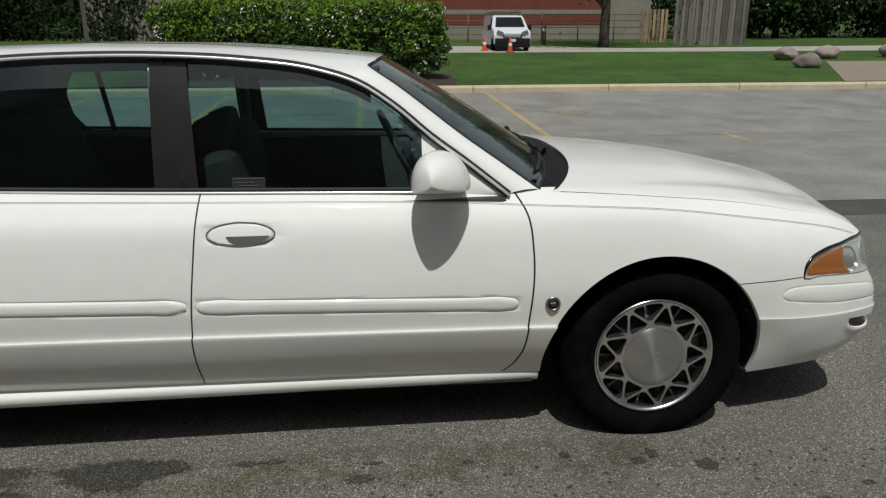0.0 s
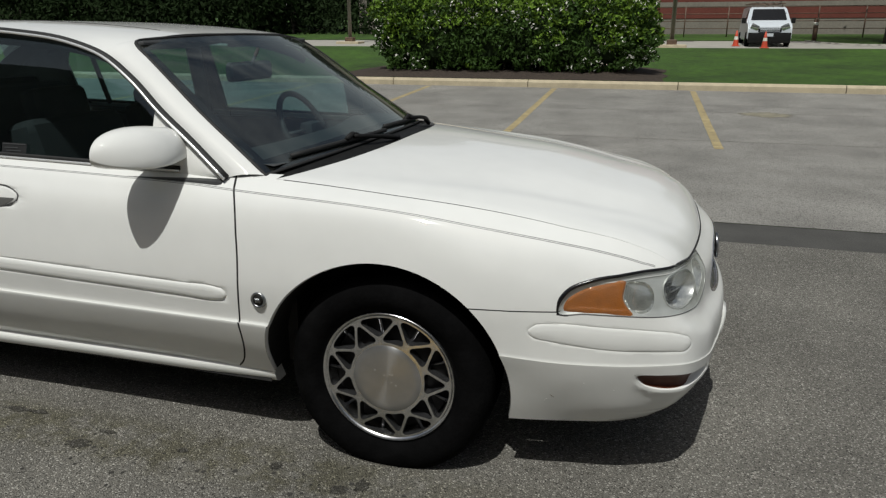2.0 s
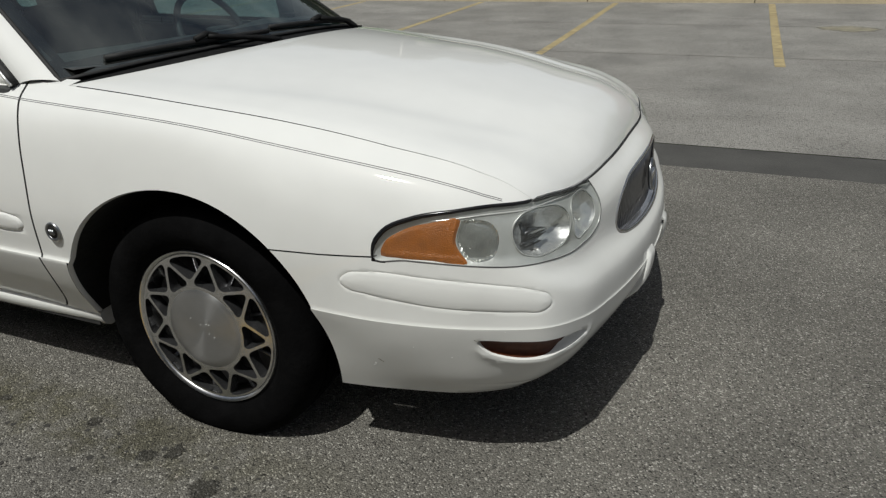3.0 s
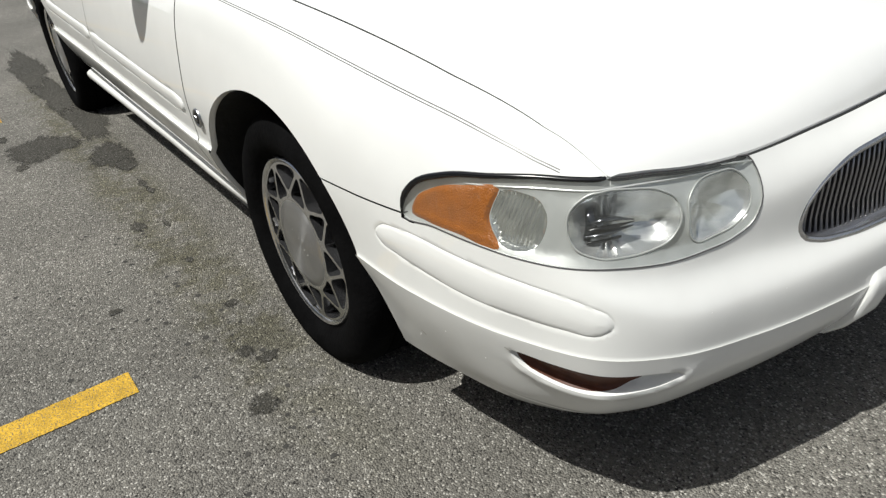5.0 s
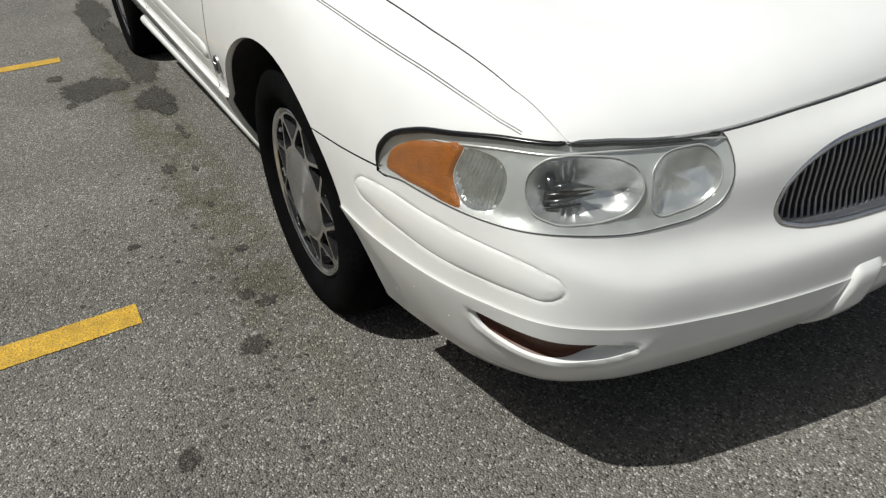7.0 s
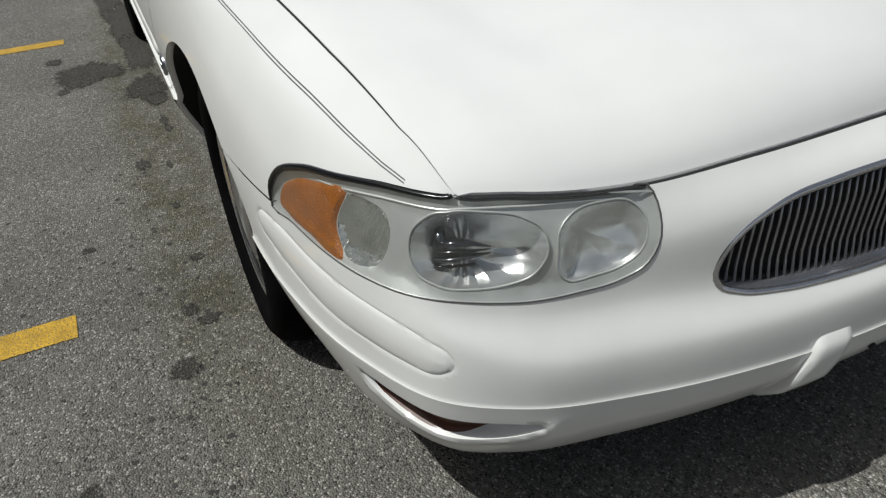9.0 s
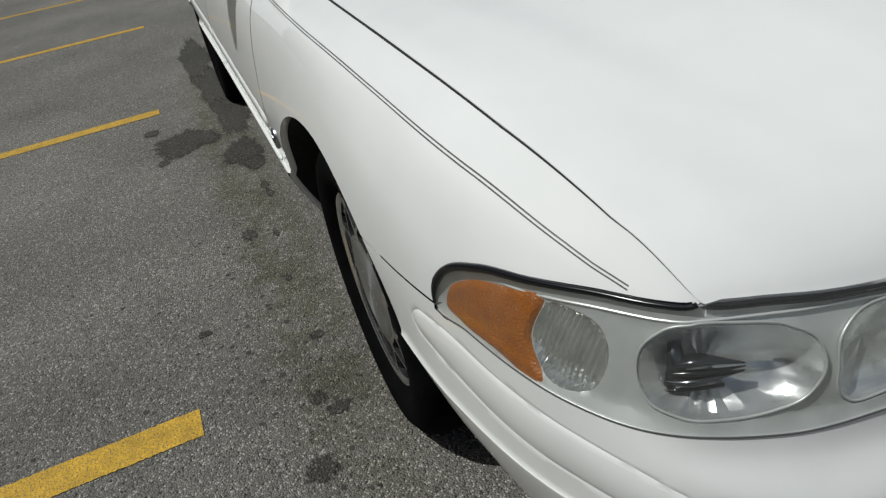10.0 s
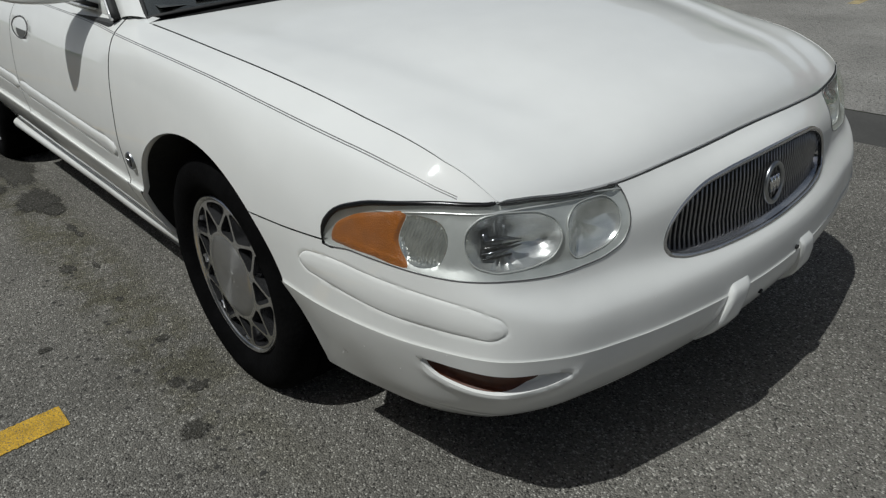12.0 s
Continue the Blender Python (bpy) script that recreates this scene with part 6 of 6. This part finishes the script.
# ---- trees ----
def tree(x, y, height, spread, trunk, leaf, count, seed, label, low=.3, size=.16, bend=1.0):
    r = np.random.default_rng(seed)
    z0 = gz(y) + .1
    t = thing("tree", label, "tree", at=(x, y, z0), group="trees behind the lot")
    lean = r.normal(size=2) * .15 * bend
    stem = smooth_line([(0, 0, -.2), (lean[0] * .3, lean[1] * .3, height * .2), (lean[0], lean[1], height * .45), (lean[0] * 1.5, lean[1] * 1.5, height * .85)], 14)
    wood = [tube(stem, np.linspace(trunk, trunk * .2, 14), 9)]
    pts = []
    for k in range(16):
        h = height * (low + (.92 - low) * k / 15)
        a = r.uniform(0, 2 * math.pi)
        rad = spread * (.35 + .65 * math.sin(math.pi * min(1, .18 + .8 * (h / height - low) / (1 - low)))) * r.uniform(.7, 1.1)
        b = np.array([np.interp(h * .8, stem[:, 2], stem[:, i]) for i in (0, 1)] + [h * .8])
        tip = np.array((b[0] + rad * math.cos(a) * .8, b[1] + rad * math.sin(a) * .8, h))
        mid = (b + tip) / 2 + (0, 0, -.08 * rad)
        wood.append(tube(smooth_line([b, mid, tip], 7), np.linspace(trunk * .35, trunk * .06, 7), 5))
        n = count // 16
        c = r.normal(size=(n, 3)) * np.array((.34, .34, .22)) * rad + tip * .75 + b * .25 + np.array((0, 0, .06 * height))
        pts.append(c)
    wv_, wf_, n0 = [], [], 0
    for v, f in wood:
        wv_ += list(v)
        wf_ += [tuple(i + n0 for i in q) for q in f]
        n0 += len(v)
    part("trunk", wv_, wf_, M["bark"], t)
    part("crown", *leaf_cloud(np.vstack(pts), size), leaf, t, smooth=False)
    return t


street_tree = tree(8.5, 26.4, 7.5, 3.8, .23, M["leaf_mid"], 9000, 3, "leafy street tree with a dark trunk on the lawn", .46, .09, .1)
limb = smooth_line([(0, 0, 1.55), (-.35, .05, 1.95), (-1.0, .1, 2.20), (-1.9, .1, 2.45), (-3.0, .2, 2.75)], 16)
part("limb", *tube(limb, np.linspace(.11, .03, 16), 8), M["bark"], street_tree)
part("limb_leaves", *leaf_cloud(limb[4:][rng.integers(0, 12, 900)] + rng.normal(size=(900, 3)) * (.40, .45, .17) + (-.3, 0, .10), .085), M["leaf_mid"], street_tree, smooth=False)
k = 0
for x, y, h, sp in ((-40, 46, 11, 5), (-33, 43, 12, 5), (-27, 45, 12, 5), (-22, 41, 11, 4.6), (-17.5, 44, 12, 5), (-36, 38, 9, 4), (-26, 37.5, 9, 4), (-48, 42, 11, 5), (-13.5, 43, 11, 4), (-56, 44, 12, 6), (-20, 50, 13, 6), (-30, 52, 13, 6), (-44, 53, 13, 6)):
    tree(x, y, h, sp, .26, M["leaf_dark"], 7000, 20 + k, "dense dark green tree behind the drive", .08, .24)
    k += 1
for x, y, h, sp in ((17.5, 34, 9, 4), (22.5, 38, 10, 5), (28, 36, 10, 5), (20, 44, 12, 6), (34, 42, 12, 6), (15.5, 42, 11, 5)):
    tree(x, y, h, sp, .22, M["leaf_mid"] if k % 2 else M["leaf_dark"], 7000, 40 + k, "shady green tree beyond the wooden fence", .14, .17)
    k += 1

for x in range(-62, -11, 4):
    tree(x + 1.3 * noise.noise((x * .7, 0, 0)), 34.5 + 1.5 * noise.noise((x * .9, 4, 0)), 4.6 + noise.noise((x, 2, 0)), 2.7, .09, M["leaf_dark"], 4200, 200 + x, "low dark shrub under the trees", .02, .16)

for x in range(17, 60, 4):
    tree(x + 1.3 * noise.noise((x * .7, 0, 0)), 37.5 + 1.5 * noise.noise((x * .9, 4, 0)), 5.2 + noise.noise((x, 2, 0)), 2.9, .09, M["leaf_dark"], 4200, 300 + x, "low dark shrub under the trees", .02, .16)

# ---- building ----
M["brick"] = material("red_brick", (.15, .040, .028), .85, vary=.12, scale=1.2, fine=.15, fine_scale=18, bump=.4, bump_scale=16)
M["block"] = material("cream_block", (.225, .205, .172), .85, vary=.08, scale=1.5, fine=.1, fine_scale=14, bump=.4, bump_scale=12)
M["rail"] = material("rusty_rail", (.12, .075, .05), .6, vary=.3)
M["timber"] = material("weathered_fence_board", (.135, .125, .108), .85, vary=.15, scale=3, fine=.2, fine_scale=25, per_object=.35)
M["timber_new"] = material("newer_fence_board", (.30, .22, .14), .8, vary=.15, scale=3, per_object=.25)
BZ = gz(34) + .15
building = thing("building", "long brick building with red and cream bands", "building", at=(0, 34.2, BZ), kind="structure")
bands = [(-.6, .69, "block", 0.0), (.69, 1.22, "brick", .02), (1.22, 1.43, "block", .03), (1.43, 1.95, "brick", .02), (1.95, 2.12, "block", .03), (2.12, 2.9, "brick", .02), (2.9, 3.1, "block", .03), (3.1, 5.2, "brick", .02), (5.2, 5.6, "block", .05)]
for z0, z1, mm, proud in bands:
    bm_part("wall_band", box(4.5, 1.0 - proud / 2, (z0 + z1) / 2, 12.8, 2.0 + proud, z1 - z0 - .004, .006, 1), M[mm], building, smooth=False)
bm_part("wall_corner", box(12.15, 1.4, 2.4, 2.49, 2.84, 6.0, .01, 1), M["block"], building, smooth=False)
bm_part("wall_wing", box(-8.4, 1.3, 2.4, 12.98, 2.0, 6.0, .01, 1), M["block"], building, smooth=False)
bm_part("wall_panel", box(-6.8, .28, 1.68, 6.3, .06, .62, .01, 1), M["brick"], building, smooth=False)
part("downpipe", *tube(np.array([(-1.75, -.06, -.2), (-1.75, -.06, 5.0)]), .06, 8), M["rail"], building)
bm_part("building_roof", box(-.7, 4.0, 5.75, 28.6, 8.0, .3, .02, 1), M["block"], building, smooth=False)
rail = thing("railing", "thin rusty metal railing before the building", "railing", at=(0, 31.2, gz(31.2) + .15))
posts = np.arange(-3.5, 14.2, 1.75)
for x in posts:
    part("rail_post", *tube(np.array([(x, 0, -.05), (x, 0, 1.25)]), .028, 6), M["rail"], rail)
for h in (.35, .65, .95, 1.22):
    part("rail_bar", *tube(np.array([(posts[0], 0, h), (posts[-1], 0, h)]), .018, 6), M["rail"], rail)
fence = thing("wooden_fence", "weathered grey wooden board fence", "fence", at=(13.6, 27.6, gz(27.6) + .12))
for k in range(22):
    h = 2.02 + .04 * noise.noise((k * 1.7, 2, 2))
    o = bm_part("fence_board", box(0, 0, h / 2, .136, .022, h, .004, 1), M["timber"], fence, smooth=False)
    o.location = (-1.58 + .15 * k, .02 * (k % 2), 0)
side = thing("side_fence", "short run of newer wooden fence", "fence", at=(12.1, 30.2, gz(30.2) + .12))
for k in range(7):
    o = bm_part("fence_board", box(0, 0, .75, .13, .022, 1.5, .004, 1), M["timber_new"], side, smooth=False)
    o.location = (-.6 + .19 * k, 0, 0)

# ---- lamp posts ----
M["pole"] = material("grey_lamp_post", (.22, .20, .17), .5, .3, vary=.1)
for x, y in ((-11.6, 25.6), (1.17, 24.3)):
    lp_ = thing("lamp_post", "grey steel lamp post on a concrete foot", "lamp post", at=(x, y, gz(y) + .13), group="lamp posts")
    part("pole", *tube(np.array([(0, 0, .25), (0, 0, 7.5)]), [.075, .06], 12), M["pole"], lp_)
    bm_part("foot", box(0, 0, .12, .34, .34, .28, .02, 1), M["rail"], lp_)
    bm_part("plinth", box(0, 0, .03, 1.0, .7, .12, .02, 1), M["kerb"], lp_)
    bm_part("lamp_head", box(.35, 0, 7.5, .8, .3, .14, .03, 2), M["pole"], lp_)
for x, y in ((6.35, 27.9), (-9.6, 27.5), (-7.9, 27.8)):
    b_ = thing("bollard", "short dark post with a pale band beside the drive", "bollard", at=(x, y, gz(y) + .14))
    part("post", *tube(np.array([(0, 0, 0), (0, 0, .80), (0, 0, .83)]), [.085, .085, .06], 10), M["rail"], b_)
    part("band", *tube(np.array([(0, 0, .60), (0, 0, .70)]), .087, 10), M["petal"], b_)

# ---- van ----
M["van"] = material("white_van_paint", (.62, .66, .70), .35, vary=.03, coat=.8)
M["cone"] = material("orange_cone", (.55, .070, .03), .5, vary=.1)
vx, vy = 4.33, 24.75
van = thing("van", "white delivery van with a roof rack facing the lawn", "van", at=(vx, vy, gz(vy) + .135))
sec = [(-.30, .30), (-.32, .55), (-.30, .80), (-.12, .98), (.42, 1.10), (.95, 1.62), (1.15, 1.72), (4.0, 1.78), (4.05, 1.5), (4.05, .3)]
v = [(x * w, y, z) for x in (-1, 1) for y, z in sec for w in (.90 if z < 1.15 else .90 - .16 * (z - 1.15) / .6,)]
n = len(sec)
f = [tuple(range(n)), tuple(range(2 * n - 1, n - 1, -1))] + [(k, n + k, n + (k + 1) % n, (k + 1) % n) for k in range(n)]
bmv = bmesh.new()
vs = [bmv.verts.new(p) for p in v]
for q in f:
    bmv.faces.new([vs[i] for i in q])
bmesh.ops.recalc_face_normals(bmv, faces=bmv.faces)
bmesh.ops.bevel(bmv, geom=list(bmv.edges), offset=.05, segments=2, affect="EDGES")
bm_part("body", bmv, M["van"], van)
ws = [(-.74, .45, 1.125), (.74, .45, 1.125), (.64, .93, 1.59), (-.64, .93, 1.59)]
part("windscreen", [(x, y - .035, z + .03) for x, y, z in ws], [(0, 1, 2, 3)], M["lamp_black"], van, smooth=False)
bm_part("front_bumper", box(0, -.33, .38, 1.74, .14, .44, .04, 2), M["black"], van)
bm_part("grille", box(0, -.31, .70, .95, .06, .16, .02, 1), M["black"], van)
for z in (.665, .735):
    bm_part("grille_bar", box(0, -.345, z, .80, .03, .025, .008, 1), M["van"], van)
bm_part("number_plate", box(0, -.41, .50, .30, .02, .13, .004, 1), M["van"], van)
for k in (-1, 1):
    bm_part("headlamp", box(.62 * k, -.27, .84, .34, .12, .22, .04, 2, Matrix.Rotation(radians(-25 * k), 4, "Y")), M["fluted"], van)
    bm_part("door_mirror", box(1.02 * k, .55, 1.12, .18, .10, .24, .03, 2), M["black"], van)
    part("side_window", [(.885 * k, .62, 1.16), (.885 * k, 1.35, 1.16), (.80 * k, 1.35, 1.58), (.80 * k, 1.0, 1.58)], [(0, 1, 2, 3)] if k > 0 else [(3, 2, 1, 0)], M["lamp_black"], van, smooth=False)
    for y in (.35, 3.1):
        vv, ff = lathe([(.0, -.10), (.17, -.10), (.20, -.11), (.31, -.10), (.32, 0), (.31, .10), (0, .10)], 20)
        part("wheel", np.array([(b * .9 + .82 * k, a + y, c + .32) for a, b, c in vv]), ff, M["tyre"], van)
van.scale = (.775, .775, .775)
rack = part("roof_rack", *tube(np.array([(-.7, 1.2, 1.86), (.7, 1.2, 1.86), (.7, 3.8, 1.90), (-.7, 3.8, 1.90)]), .025, 6, closed=True), M["rail"], van, "metal roof rack with ladders")
for x in (-.45, -.15, .2, .5):
    part("ladder_rail", *tube(np.array([(x, 1.0, 1.93), (x + .05, 3.9, 1.95)]), .03, 6), M["pole"], rack)
for x in (-.6, 0, .6):
    part("rack_leg", *tube(np.array([(x, 1.25, 1.70), (x, 1.2, 1.88)]), .02, 5), M["rail"], rack)
for x, y in ((vx - 1.0, vy + .2), (vx - .18, vy - .75)):
    c = thing("traffic_cone", "orange traffic cone with a white band", "cone", at=(x, y, gz(y) + .135), group="traffic cones")
    part("cone_body", *lathe([(.14, .03), (.105, .25), (.095, .30), (.075, .45), (.03, .70), (.0, .71)], 14, "z"), M["cone"], c)
    part("cone_band", *lathe([(.098, .30), (.079, .44)], 14, "z"), M["petal"], c)
    bm_part("cone_base", box(0, 0, .015, .36, .36, .03, .006, 1), M["cone"], c)
    c.scale = (.75, .75, .75)

# ---- boulders and gravel ----
M["boulder"] = material("pink_grey_boulder", (.24, .20, .18), .9, vary=.2, scale=4, fine=.2, fine_scale=40, bump=.6, bump_scale=25, per_object=.2)
for k, (x, y, r) in enumerate(((12.3, 19.3, .33), (11.3, 16.5, .32), (13.98, 19.8, .34), (16.6, 20.2, .36), (18.4, 19.8, .34))):
    bm = bmesh.new()
    bmesh.ops.create_icosphere(bm, subdivisions=3, radius=1)
    for vtx in bm.verts:
        q = 1 + .22 * noise.noise(vtx.co * 1.2 + Vector((k * 7, 0, 0))) + .06 * noise.noise(vtx.co * 5)
        vtx.co = Vector((vtx.co.x * r * 1.15 * q, vtx.co.y * r * q, vtx.co.z * r * .75 * q))
    o = bm_part("boulder", bm, M["boulder"], None)
    o.location = (x, y, gz(y) + .13 + r * .55)
    tagged(o, "rounded pinkish grey boulder at the lawn's edge", "boulder", "boulders by the lawn")
bed = np.array([[(9.95 + .56 * (y - 12.8) + (40 - 9.95 - .56 * (y - 12.8)) * k / 7, y, gz(y) + .152) for y in np.linspace(12.8, 18.6, 10)] for k in range(8)])
tagged(mesh_object("gravel_bed", *grid(bed), M["gravel"]), "pale gravel bed behind the kerb", "gravel bed", kind="structure")

# ---- unseen wall, added to darken what the side windows reflect ----
M["reflection_wall"] = material("dark_plain_wall", (.11, .115, .108), .9, vary=.2, scale=.5, fine=.15, fine_scale=6)
tagged(bm_part("wall_south", box(0, -24, 8.05, 130, 1.0, 16.6, .05, 1), M["reflection_wall"], None, smooth=False), "unseen plain dark wall added to shape the window reflections", "wall", kind="structure")
